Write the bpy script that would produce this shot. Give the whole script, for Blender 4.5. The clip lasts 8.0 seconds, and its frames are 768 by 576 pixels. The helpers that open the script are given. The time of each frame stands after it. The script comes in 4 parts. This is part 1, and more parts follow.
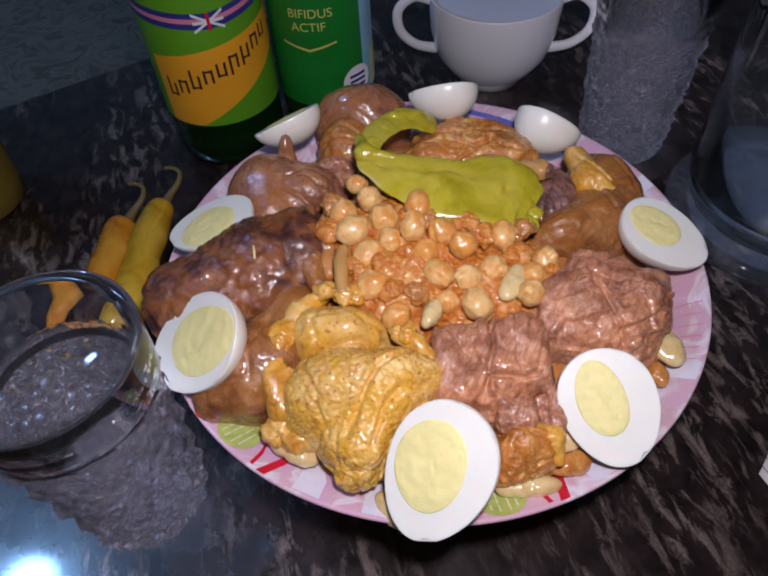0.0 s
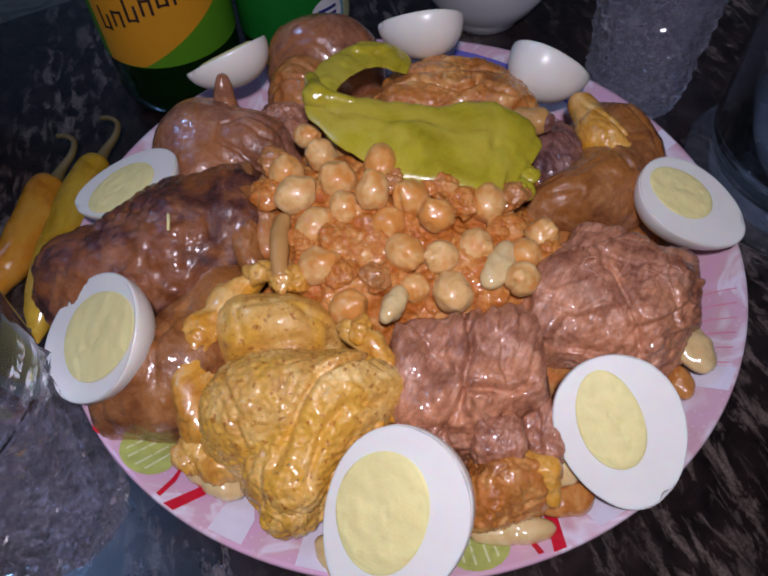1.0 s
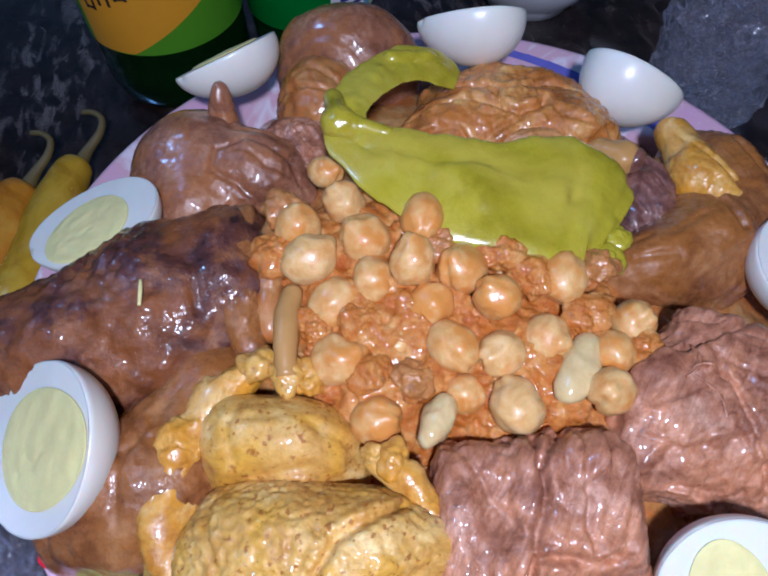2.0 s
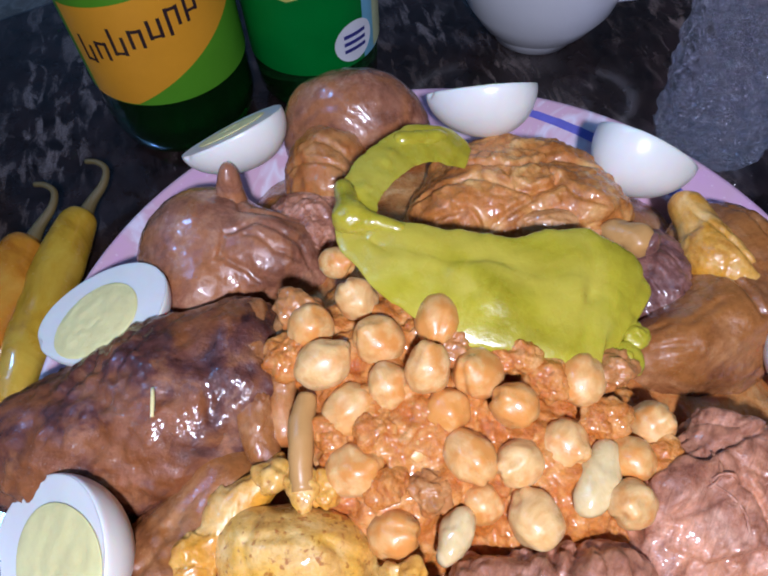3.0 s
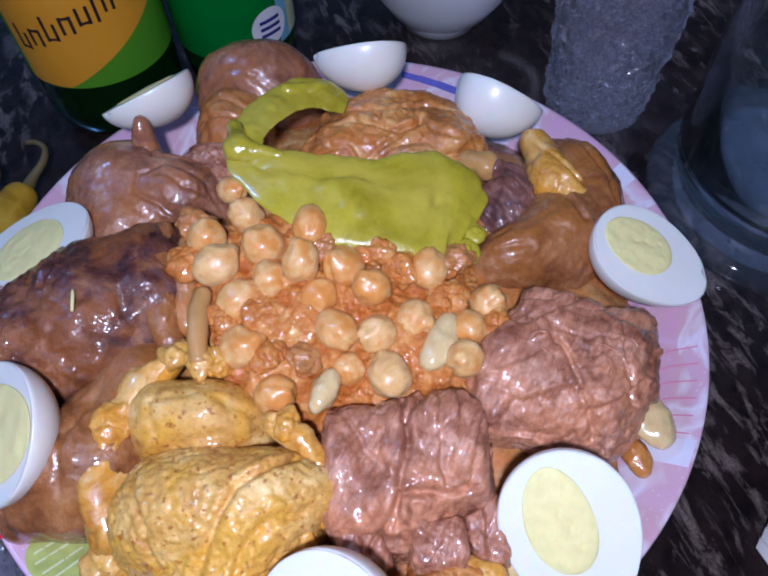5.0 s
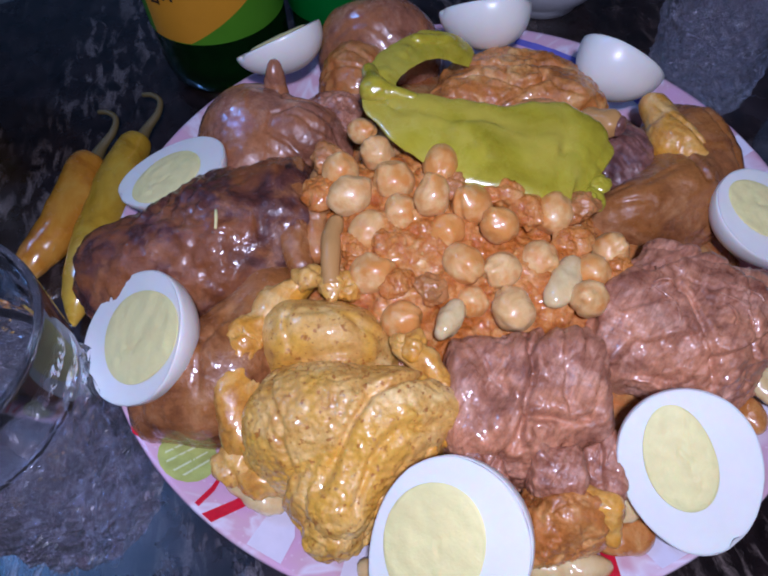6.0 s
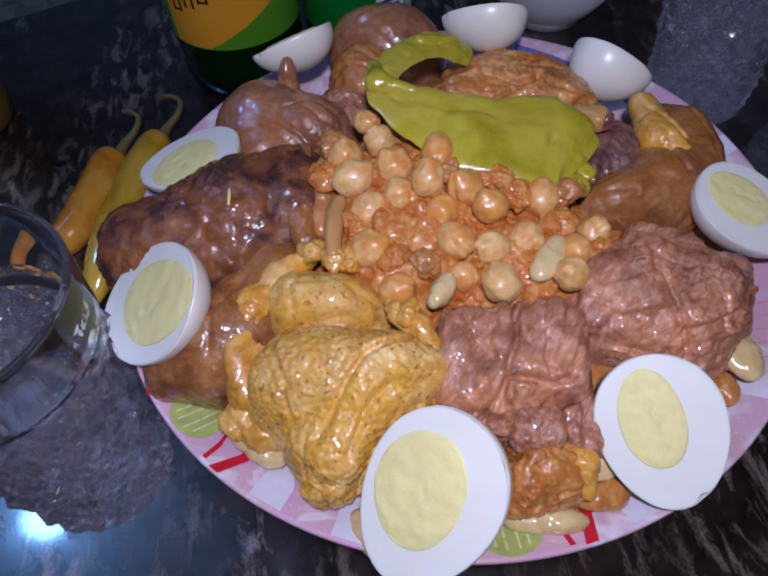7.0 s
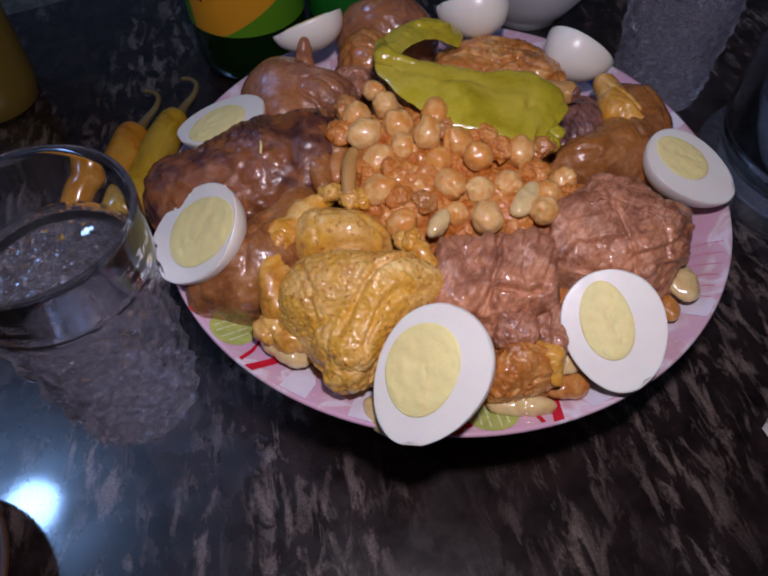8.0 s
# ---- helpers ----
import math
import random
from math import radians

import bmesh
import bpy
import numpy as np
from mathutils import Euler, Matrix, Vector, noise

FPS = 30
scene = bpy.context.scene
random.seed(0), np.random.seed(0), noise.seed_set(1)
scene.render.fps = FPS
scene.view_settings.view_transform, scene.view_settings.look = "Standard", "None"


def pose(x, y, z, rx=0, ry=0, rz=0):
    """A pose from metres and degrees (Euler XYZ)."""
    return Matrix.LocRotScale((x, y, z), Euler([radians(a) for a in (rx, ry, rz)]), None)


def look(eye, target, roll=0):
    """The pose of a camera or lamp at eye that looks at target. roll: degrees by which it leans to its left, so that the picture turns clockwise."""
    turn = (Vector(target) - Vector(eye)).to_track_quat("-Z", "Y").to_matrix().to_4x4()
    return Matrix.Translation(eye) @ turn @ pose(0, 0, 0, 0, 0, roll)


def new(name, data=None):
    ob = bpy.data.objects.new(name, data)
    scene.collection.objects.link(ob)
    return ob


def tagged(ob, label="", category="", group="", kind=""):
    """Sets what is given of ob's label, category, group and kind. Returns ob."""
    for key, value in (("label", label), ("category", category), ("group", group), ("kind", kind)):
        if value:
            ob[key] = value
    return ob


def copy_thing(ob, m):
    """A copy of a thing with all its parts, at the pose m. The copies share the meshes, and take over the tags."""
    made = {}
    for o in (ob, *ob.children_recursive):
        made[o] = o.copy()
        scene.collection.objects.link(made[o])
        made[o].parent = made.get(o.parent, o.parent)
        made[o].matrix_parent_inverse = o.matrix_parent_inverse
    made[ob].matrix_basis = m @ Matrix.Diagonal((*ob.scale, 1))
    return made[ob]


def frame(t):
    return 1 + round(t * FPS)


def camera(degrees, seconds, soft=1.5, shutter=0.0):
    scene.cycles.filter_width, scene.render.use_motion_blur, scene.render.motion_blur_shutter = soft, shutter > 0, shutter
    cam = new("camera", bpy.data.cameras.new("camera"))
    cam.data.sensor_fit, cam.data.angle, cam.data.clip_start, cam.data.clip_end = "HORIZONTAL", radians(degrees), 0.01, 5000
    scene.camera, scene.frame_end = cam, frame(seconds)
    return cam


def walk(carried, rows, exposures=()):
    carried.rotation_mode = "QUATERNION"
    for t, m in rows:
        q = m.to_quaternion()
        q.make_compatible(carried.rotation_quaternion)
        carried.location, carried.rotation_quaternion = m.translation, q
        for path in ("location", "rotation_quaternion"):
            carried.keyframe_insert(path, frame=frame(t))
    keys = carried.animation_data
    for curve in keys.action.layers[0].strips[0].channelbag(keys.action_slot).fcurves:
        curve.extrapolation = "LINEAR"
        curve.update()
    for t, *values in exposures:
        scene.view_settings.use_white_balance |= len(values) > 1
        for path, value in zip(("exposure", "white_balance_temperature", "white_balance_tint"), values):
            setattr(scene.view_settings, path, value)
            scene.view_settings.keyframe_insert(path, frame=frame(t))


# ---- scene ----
from mathutils.bvhtree import BVHTree

cam = camera(60.86, 8.0, soft=2.0, shutter=0.0)
ROWS = [
    (0.0, pose(0.0018, -0.2294, 0.3419, 39.13, 2.53, 3.58)),
    (0.5, pose(0.0079, -0.2100, 0.3260, 38.08, 1.98, 3.11)),
    (1.0, pose(0.0131, -0.1822, 0.2955, 35.82, 1.93, 3.86)),
    (1.5, pose(0.0101, -0.1466, 0.2707, 33.91, 1.81, 4.69)),
    (2.0, pose(-0.0016, -0.1206, 0.2694, 33.14, 1.40, 5.68)),
    (2.2, pose(-0.0095, -0.1161, 0.2718, 33.21, 0.92, 6.35)),
    (3.3, pose(-0.0035, -0.0906, 0.2870, 32.23, 2.32, 4.18)),
    (3.5, pose(0.0016, -0.0939, 0.2890, 32.82, 1.90, 3.18)),
    (4.0, pose(0.0234, -0.1068, 0.3003, 33.51, 2.24, 1.14)),
    (4.2, pose(0.0278, -0.1127, 0.3035, 33.48, 2.25, 0.81)),
    (5.3, pose(0.0228, -0.1553, 0.2874, 33.70, 0.36, 3.39)),
    (5.5, pose(0.0165, -0.1630, 0.2797, 33.91, 0.39, 5.18)),
    (6.0, pose(0.0014, -0.1662, 0.2925, 33.74, 2.17, 7.33)),
    (6.5, pose(0.0046, -0.1731, 0.2933, 34.16, 3.28, 7.71)),
    (7.0, pose(0.0099, -0.1884, 0.2972, 35.58, 2.44, 8.88)),
    (7.5, pose(0.0151, -0.2136, 0.3074, 35.77, 1.98, 7.90)),
    (8.0, pose(0.0077, -0.2435, 0.3176, 36.44, 0.60, 8.24)),
]
walk(cam, ROWS, exposures=[(0.0, -0.2, 6000, 21), (0.5, -0.3, 5950, 23), (1.0, -0.52, 5800, 25), (1.5, -0.5, 5600, 24), (2.0, -0.05, 5000, 17), (3.5, 0.33, 5250, 20), (4.0, 0.33, 4850, 20), (5.5, -0.22, 4950, 25), (6.0, -0.3, 4950, 28), (6.5, -0.38, 4950, 28), (7.0, -0.5, 5250, 25), (7.5, -0.72, 5550, 29), (8.0, -0.7, 6050, 30)])

# ---- world and lamps ----
world = bpy.data.worlds.new("room_air")
scene.world = world
world.use_nodes = True
world.node_tree.nodes["Background"].inputs[0].default_value = (0.5, 0.55, 0.65, 1)
world.node_tree.nodes["Background"].inputs[1].default_value = 0.02

torch = new("torch_lamp", bpy.data.lights.new("torch_lamp", "AREA"))
torch.data.shape, torch.data.size, torch.data.energy = "DISK", 0.022, 1.28
torch.data.color = (1.0, 0.95, 0.92)
torch.matrix_world = look((0.02, -0.205, 0.385), (0.0, 0.02, 0.09))

# ---- materials ----


class Nodes:
    """A small builder of node materials."""

    def __init__(self, name):
        self.m = bpy.data.materials.new(name)
        self.m.use_nodes = True
        self.t = self.m.node_tree
        self.b = self.t.nodes["Principled BSDF"]
        self.co = self.t.nodes.new("ShaderNodeTexCoord").outputs["Object"]

    def node(self, kind, **sockets):
        n = self.t.nodes.new(kind)
        for k, v in sockets.items():
            s = n.inputs[k.replace("_", " ")]
            if isinstance(v, bpy.types.NodeSocket):
                self.t.links.new(v, s)
            else:
                s.default_value = v
        return n

    def set(self, **sockets):
        for k, v in sockets.items():
            s = self.b.inputs[k.replace("_", " ")]
            if isinstance(v, bpy.types.NodeSocket):
                self.t.links.new(v, s)
            else:
                s.default_value = v
        return self

    def mapped(self, scale=(1, 1, 1), turn=(0, 0, 0), co=None):
        n = self.node("ShaderNodeMapping", Vector=co or self.co)
        n.inputs["Scale"].default_value = scale
        n.inputs["Rotation"].default_value = [radians(a) for a in turn]
        return n.outputs[0]

    def noise(self, scale, detail=4.0, rough=0.6, co=None, warp=0.0):
        n = self.node("ShaderNodeTexNoise", Vector=co or self.co, Scale=scale, Detail=detail, Roughness=rough, Distortion=warp)
        return n.outputs["Fac"]

    def cells(self, scale, co=None, feature="F1"):
        n = self.node("ShaderNodeTexVoronoi", Vector=co or self.co, Scale=scale)
        n.feature = feature
        return n.outputs["Distance"]

    def ramp(self, fac, *stops):
        n = self.node("ShaderNodeValToRGB", Fac=fac)
        e = n.color_ramp.elements
        while len(e) < len(stops):
            e.new(0.5)
        for k, (p, c) in zip(e, stops):
            k.position, k.color = p, (*c, 1) if len(c) == 3 else c
        return n.outputs[0]

    def mix(self, fac, a, b, how="MIX"):
        n = self.t.nodes.new("ShaderNodeMix")
        n.data_type, n.blend_type = "RGBA", how
        for s, v in zip((n.inputs[0], n.inputs[6], n.inputs[7]), (fac, a, b)):
            if isinstance(v, bpy.types.NodeSocket):
                self.t.links.new(v, s)
            else:
                s.default_value = v if isinstance(v, float) else (*v, 1)
        return n.outputs[2]

    def math(self, how, a, b=0.0):
        n = self.t.nodes.new("ShaderNodeMath")
        n.operation = how
        for s, v in zip(n.inputs, (a, b)):
            if isinstance(v, bpy.types.NodeSocket):
                self.t.links.new(v, s)
            else:
                s.default_value = v
        return n.outputs[0]

    def bump(self, height, strength, distance):
        n = self.node("ShaderNodeBump", Height=height, Strength=strength, Distance=distance)
        self.t.links.new(n.outputs[0], self.b.inputs["Normal"])
        return self

    def random(self):
        return self.t.nodes.new("ShaderNodeObjectInfo").outputs["Random"]


def flesh(name, dark, mid, light, scale=60, rough=(0.25, 0.5), bump=0.5, fibre=None, sss=0.15, speck=None, coat=1.0, tint=None, film=None, gleam=330, grain=0.4):
    """Cooked food: three colours by coarse noise, fine grain, a second tint in patches, wet gloss broken by fine relief; fibre: (scale, turn) of strands."""
    n = Nodes(name)
    big = n.noise(scale, 5, 0.65, warp=0.6)
    c = n.ramp(big, (0.33, dark), (0.5, mid), (0.68, light))
    fine = n.noise(scale * 9, 5, 0.7)
    h = fine
    if tint:
        c = n.mix(n.ramp(n.noise(scale * 0.7, 4, 0.6, n.mapped(turn=(40, 20, 70)), 1.0), (0.46, (0, 0, 0)), (0.6, (0.85, 0.85, 0.85))), c, tint)
    if fibre:
        f = n.noise(1.0, 5, 0.7, n.mapped(fibre[0], co=n.mapped(turn=fibre[1])), 0.4)
        c = n.mix(0.6, c, n.ramp(f, (0.38, (0.6, 0.52, 0.5)), (0.5, (0.97, 0.95, 0.94)), (0.62, (1.3, 1.35, 1.4))), "MULTIPLY")
        h = n.math("ADD", n.math("MULTIPLY", f, 0.7), n.math("MULTIPLY", fine, 0.7))
    c = n.mix(grain, c, n.ramp(fine, (0.34, (0.55, 0.48, 0.42)), (0.5, (0.97, 0.96, 0.95)), (0.66, (1.22, 1.26, 1.3))), "MULTIPLY")
    if speck:
        c = n.mix(n.ramp(n.noise(520, 2, 0.5), (0.6, (0, 0, 0)), (0.68, (0.8, 0.8, 0.8))), c, speck)
    if film:
        turn = n.math("ADD", n.noise(150, 3, 0.6), n.math("MULTIPLY", n.random(), 0.3))
        c = n.mix(n.ramp(turn, (0.55, (0, 0, 0)), (0.78, (0.9, 0.9, 0.9))), c, film)
    r = n.ramp(n.noise(scale * 3, 3), (0.35, [rough[0]] * 3), (0.65, [rough[1]] * 3))
    wet = n.ramp(n.noise(scale * 1.5, 3, 0.5), (0.40, [coat * 0.35] * 3), (0.58, [coat * 0.85] * 3))
    n.set(Base_Color=c, Roughness=r, Subsurface_Weight=sss, Subsurface_Scale=0.003, Coat_Weight=wet, Coat_Roughness=0.12, Specular_IOR_Level=0.45)
    n.b.inputs["Subsurface Radius"].default_value = (1.0, 0.4, 0.2)
    n.bump(h, bump * 0.8, 0.0007)
    gloss = n.node("ShaderNodeBump", Height=n.noise(gleam * 0.6, 2, 0.5), Strength=min(1.0, 0.3 + bump * 0.7), Distance=0.0007)
    n.t.links.new(gloss.outputs[0], n.b.inputs["Coat Normal"])
    return n.m


def plain(name, colour, rough=0.4, spread=0.12, scale=40, bump=0.15, **more):
    n = Nodes(name)
    k = n.noise(scale, 5, 0.6)
    lo, hi = [v * (1 - spread) for v in colour], [min(1, v * (1 + spread)) for v in colour]
    n.set(Base_Color=n.ramp(k, (0.3, lo), (0.7, hi)), Roughness=rough, **more)
    n.bump(n.noise(scale * 8, 3), bump, 0.0004)
    return n.m


M_CHICKEN = flesh("chicken_skin", (0.46, 0.20, 0.028), (0.68, 0.39, 0.085), (0.86, 0.61, 0.24), 70, (0.2, 0.4), 0.7, speck=(0.331, 0.0984, 0.0099), tint=(0.70, 0.37, 0.035), gleam=420, grain=0.35)
M_BROWN_SKIN = flesh("brown_skin", (0.15, 0.045, 0.012), (0.30, 0.115, 0.034), (0.48, 0.23, 0.085), 65, (0.12, 0.32), 0.7, tint=(0.34, 0.125, 0.025), gleam=480)
M_DARK = flesh("dark_roast", (0.035, 0.011, 0.010), (0.12, 0.040, 0.026), (0.36, 0.145, 0.05), 65, (0.1, 0.30), 1.1, tint=(0.26, 0.085, 0.022), gleam=560)
M_SHANK = flesh("boiled_shank", (0.13, 0.045, 0.022), (0.30, 0.125, 0.068), (0.50, 0.27, 0.15), 65, (0.12, 0.30), 0.5, tint=(0.36, 0.14, 0.05), gleam=300)
M_ORANGE = flesh("orange_meat", (0.28, 0.085, 0.012), (0.52, 0.205, 0.04), (0.76, 0.44, 0.14), 95, (0.14, 0.34), 0.8, tint=(0.52, 0.18, 0.03), gleam=480)
M_FIBRE = flesh("shredded_meat", (0.20, 0.066, 0.034), (0.41, 0.175, 0.095), (0.62, 0.34, 0.22), 75, (0.2, 0.42), 0.9, fibre=((520, 60, 300), (0, 0, 25)), tint=(0.54, 0.235, 0.115), gleam=480)
M_DARKFLESH = flesh("dark_flesh", (0.09, 0.033, 0.026), (0.2, 0.085, 0.065), (0.4, 0.2, 0.15), 85, (0.28, 0.5), 0.9, fibre=((520, 60, 300), (0, 0, -40)), gleam=480)
M_FAT = flesh("golden_fat", (0.442, 0.164, 0.0165), (0.644, 0.328, 0.0528), (0.791, 0.508, 0.172), 80, (0.18, 0.38), 0.35, tint=(0.662, 0.295, 0.0132), grain=0.3)
M_FAT2 = flesh("tan_flesh", (0.324, 0.12, 0.03), (0.47, 0.21, 0.06), (0.6, 0.32, 0.12), 70, (0.2, 0.4), 0.5, tint=(0.45, 0.152, 0.031), grain=0.3)
M_BED = flesh("stewed_bed", (0.324, 0.114, 0.0248), (0.495, 0.228, 0.062), (0.648, 0.395, 0.155), 90, (0.15, 0.35), 0.5, tint=(0.522, 0.167, 0.031))
M_BONE = plain("bone", (0.48, 0.255, 0.075), 0.35)
M_PEA = flesh("chickpea_skin", (0.62, 0.34, 0.10), (0.75, 0.47, 0.18), (0.83, 0.59, 0.29), 110, (0.25, 0.4), 0.25, sss=0.25, coat=0.6, film=(0.64, 0.252, 0.039), gleam=200, grain=0.08)
M_SAUCE = flesh("tomato_sauce", (0.44, 0.105, 0.010), (0.64, 0.25, 0.042), (0.76, 0.42, 0.14), 150, (0.16, 0.36), 1.0, sss=0.08, tint=(0.54, 0.15, 0.012), gleam=420)
M_PEPPER = flesh("green_pepper", (0.306, 0.249, 0.0072), (0.423, 0.353, 0.0162), (0.504, 0.43, 0.054), 35, (0.2, 0.34), 0.35, sss=0.15, tint=(0.468, 0.378, 0.036), gleam=220, grain=0.08)
M_PICKLE = flesh("pickled_pepper", (0.36, 0.18, 0.006), (0.55, 0.31, 0.014), (0.64, 0.41, 0.04), 30, (0.15, 0.3), 0.15, gleam=150, grain=0.08)
M_PICKLE_O = flesh("pickled_pepper_orange", (0.38, 0.12, 0.005), (0.56, 0.22, 0.012), (0.64, 0.33, 0.04), 30, (0.15, 0.3), 0.15, gleam=150, grain=0.08)
M_STEM = plain("dry_stem", (0.14, 0.1, 0.03), 0.6)
M_ONION = flesh("soft_onion", (0.56, 0.38, 0.15), (0.68, 0.51, 0.24), (0.77, 0.63, 0.36), 50, (0.15, 0.3), 0.1, sss=0.4, coat=1.0, grain=0.08)
M_CARROT = flesh("stewed_carrot", (0.4, 0.13, 0.02), (0.52, 0.22, 0.05), (0.66, 0.4, 0.14), 80, (0.2, 0.35), 0.4, grain=0.3)
M_WHITE = plain("egg_white", (0.78, 0.75, 0.68), 0.3, 0.03, 60, 0.08, Subsurface_Weight=0.3, Subsurface_Scale=0.004)
M_YOLK = plain("egg_yolk", (0.79, 0.68, 0.29), 0.6, 0.08, 120, 0.35, Subsurface_Weight=0.15, Subsurface_Scale=0.003)
M_CHINA = plain("white_china", (0.74, 0.73, 0.76), 0.15, 0.03, 10, 0.02)
M_MILK = plain("milk", (0.72, 0.7, 0.78), 0.2, 0.02, 10, 0.02)
M_RED = plain("red_print", (0.55, 0.012, 0.03), 0.25, 0.15, 200, 0.03)
M_LIME = plain("lime_print", (0.42, 0.46, 0.12), 0.25, 0.2, 150, 0.03)
M_LIME2 = plain("pale_lime_print", (0.62, 0.66, 0.36), 0.25, 0.1, 150, 0.03)
M_BLUE = plain("violet_blue_print", (0.13, 0.12, 0.42), 0.25, 0.15, 150, 0.03)
M_PALE = plain("pale_print", (0.68, 0.64, 0.72), 0.25, 0.06, 120, 0.03)
M_LABEL_G = plain("lime_label", (0.1, 0.3, 0.01), 0.35, 0.08, 30, 0.03)
M_LABEL_O = plain("orange_label", (0.75, 0.33, 0.012), 0.35, 0.05, 30, 0.03)
M_INK = plain("dark_ink", (0.03, 0.015, 0.02), 0.4)
M_NAVY = plain("navy_ink", (0.03, 0.03, 0.2), 0.4)
M_ROSE = plain("rose_ink", (0.6, 0.2, 0.3), 0.4)
M_LABEL_D = plain("dark_green_label", (0.008, 0.17, 0.02), 0.35, 0.1, 30, 0.03)
M_SKYBLUE = plain("sky_blue_label", (0.2, 0.45, 0.6), 0.35, 0.1, 60, 0.03)
M_GOLD = plain("gold_ink", (0.55, 0.5, 0.12), 0.35)
M_PAPER = plain("paper_napkin", (0.7, 0.67, 0.66), 0.8, 0.04, 80, 0.3)
M_CLAY = plain("brown_clay", (0.07, 0.032, 0.016), 0.4, 0.3, 30, 0.3)
M_WALL = plain("wall_paint", (0.5, 0.48, 0.45), 0.8, 0.05, 3, 0.1)


def glassy(name, colour=(0.96, 0.98, 1.0), ior=1.5, rough=0.0, clear=1.0, ripple=0.0):
    n = Nodes(name)
    n.set(Base_Color=(*colour, 1), Roughness=rough, IOR=ior, Transmission_Weight=clear)
    if ripple:
        n.bump(n.math("ADD", n.cells(130), n.math("MULTIPLY", n.noise(230, 2, 0.5), 0.4)), ripple, 0.0012)
    return n.m


M_GLASS = glassy("clouded_crystal", (0.95, 0.92, 1.0), 1.54, 0.03, 0.98, 0.45)
M_CLEAR = glassy("clear_glass", (0.95, 0.97, 1.0))
M_WATER = glassy("water", (0.97, 0.99, 1.0), 1.33)
M_GREEN_PET = glassy("green_bottle_plastic", (0.06, 0.24, 0.045), 1.45, 0.05, 0.95)
M_JUG = glassy("blue_tinted_glass", (0.90, 0.95, 1.0), 1.5, 0.0, 0.997)
M_JUG_FOOT = glassy("thick_blue_glass", (0.72, 0.84, 1.0), 1.5, 0.05, 0.96)
M_JUICE = plain("yellow_plastic", (0.17, 0.115, 0.02), 0.25, 0.1, 10, 0.02)


def marble():
    n = Nodes("dark_veined_stone")
    turned_co = n.mapped(turn=(0, 0, 15.5))
    f = n.noise(1.0, 6, 0.66, n.mapped((120, 40, 60), co=turned_co), 0.5)
    patch = n.noise(1.0, 3, 0.6, n.mapped((13, 5, 10), co=turned_co))
    patch = n.ramp(patch, (0.45, (0.10, 0.10, 0.10)), (0.58, (1, 1, 1)))
    vein = n.ramp(f, (0.5, (0, 0, 0)), (0.62, (1, 1, 1)))
    vein = n.mix(1.0, vein, patch, "MULTIPLY")
    grain = n.noise(700, 4, 0.75)
    stone = n.ramp(grain, (0.3, (0.08, 0.06, 0.052)), (0.7, (0.27, 0.205, 0.18)))
    ground = n.ramp(n.noise(60, 5), (0.35, (0.008, 0.005, 0.005)), (0.7, (0.032, 0.019, 0.018)))
    n.set(Base_Color=n.mix(vein, ground, stone), Roughness=n.ramp(n.noise(40, 4), (0.3, (0.2, 0.2, 0.2)), (0.7, (0.34, 0.34, 0.34))), Coat_Weight=0.8, Coat_Roughness=0.07)
    n.bump(n.noise(260, 3), 0.06, 0.0004)
    return n.m


def rim_china():
    n = Nodes("pink_printed_china")
    cloud = n.noise(26, 3, 0.55, warp=1.2)
    c = n.ramp(cloud, (0.36, (0.62, 0.36, 0.5)), (0.5, (0.6, 0.38, 0.44)), (0.56, (0.7, 0.62, 0.68)), (0.66, (0.6, 0.34, 0.4)))
    dots = n.ramp(n.cells(380), (0.1, (1, 1, 1)), (0.2, (0, 0, 0)))
    c = n.mix(n.math("MULTIPLY", dots, 0.35), c, (0.8, 0.7, 0.74))
    n.set(Base_Color=c, Roughness=0.16, Coat_Weight=0.4, Coat_Roughness=0.06)
    return n.m


def carpet():
    n = Nodes("beige_patterned_carpet")
    big = n.noise(14, 4, 0.55, warp=1.5)
    c = n.ramp(big, (0.4, (0.2, 0.14, 0.10)), (0.5, (0.38, 0.29, 0.22)), (0.62, (0.26, 0.18, 0.13)))
    n.set(Base_Color=n.mix(0.25, c, n.ramp(n.noise(300, 3), (0.3, (0.1, 0.08, 0.07)), (0.7, (0.45, 0.4, 0.35)))), Roughness=0.95)
    n.bump(n.noise(500, 3), 0.6, 0.003)
    return n.m


M_TABLE, M_RIM, M_CARPET = marble(), rim_china(), carpet()

# ---- shaping ----


def rnd_grid(seed):
    return np.random.RandomState(seed).uniform(-1, 1, (32, 32, 32))


GRIDS = [rnd_grid(s) for s in range(4)]
TWIST = np.array(Euler((0.9, 0.6, 1.1)).to_matrix())


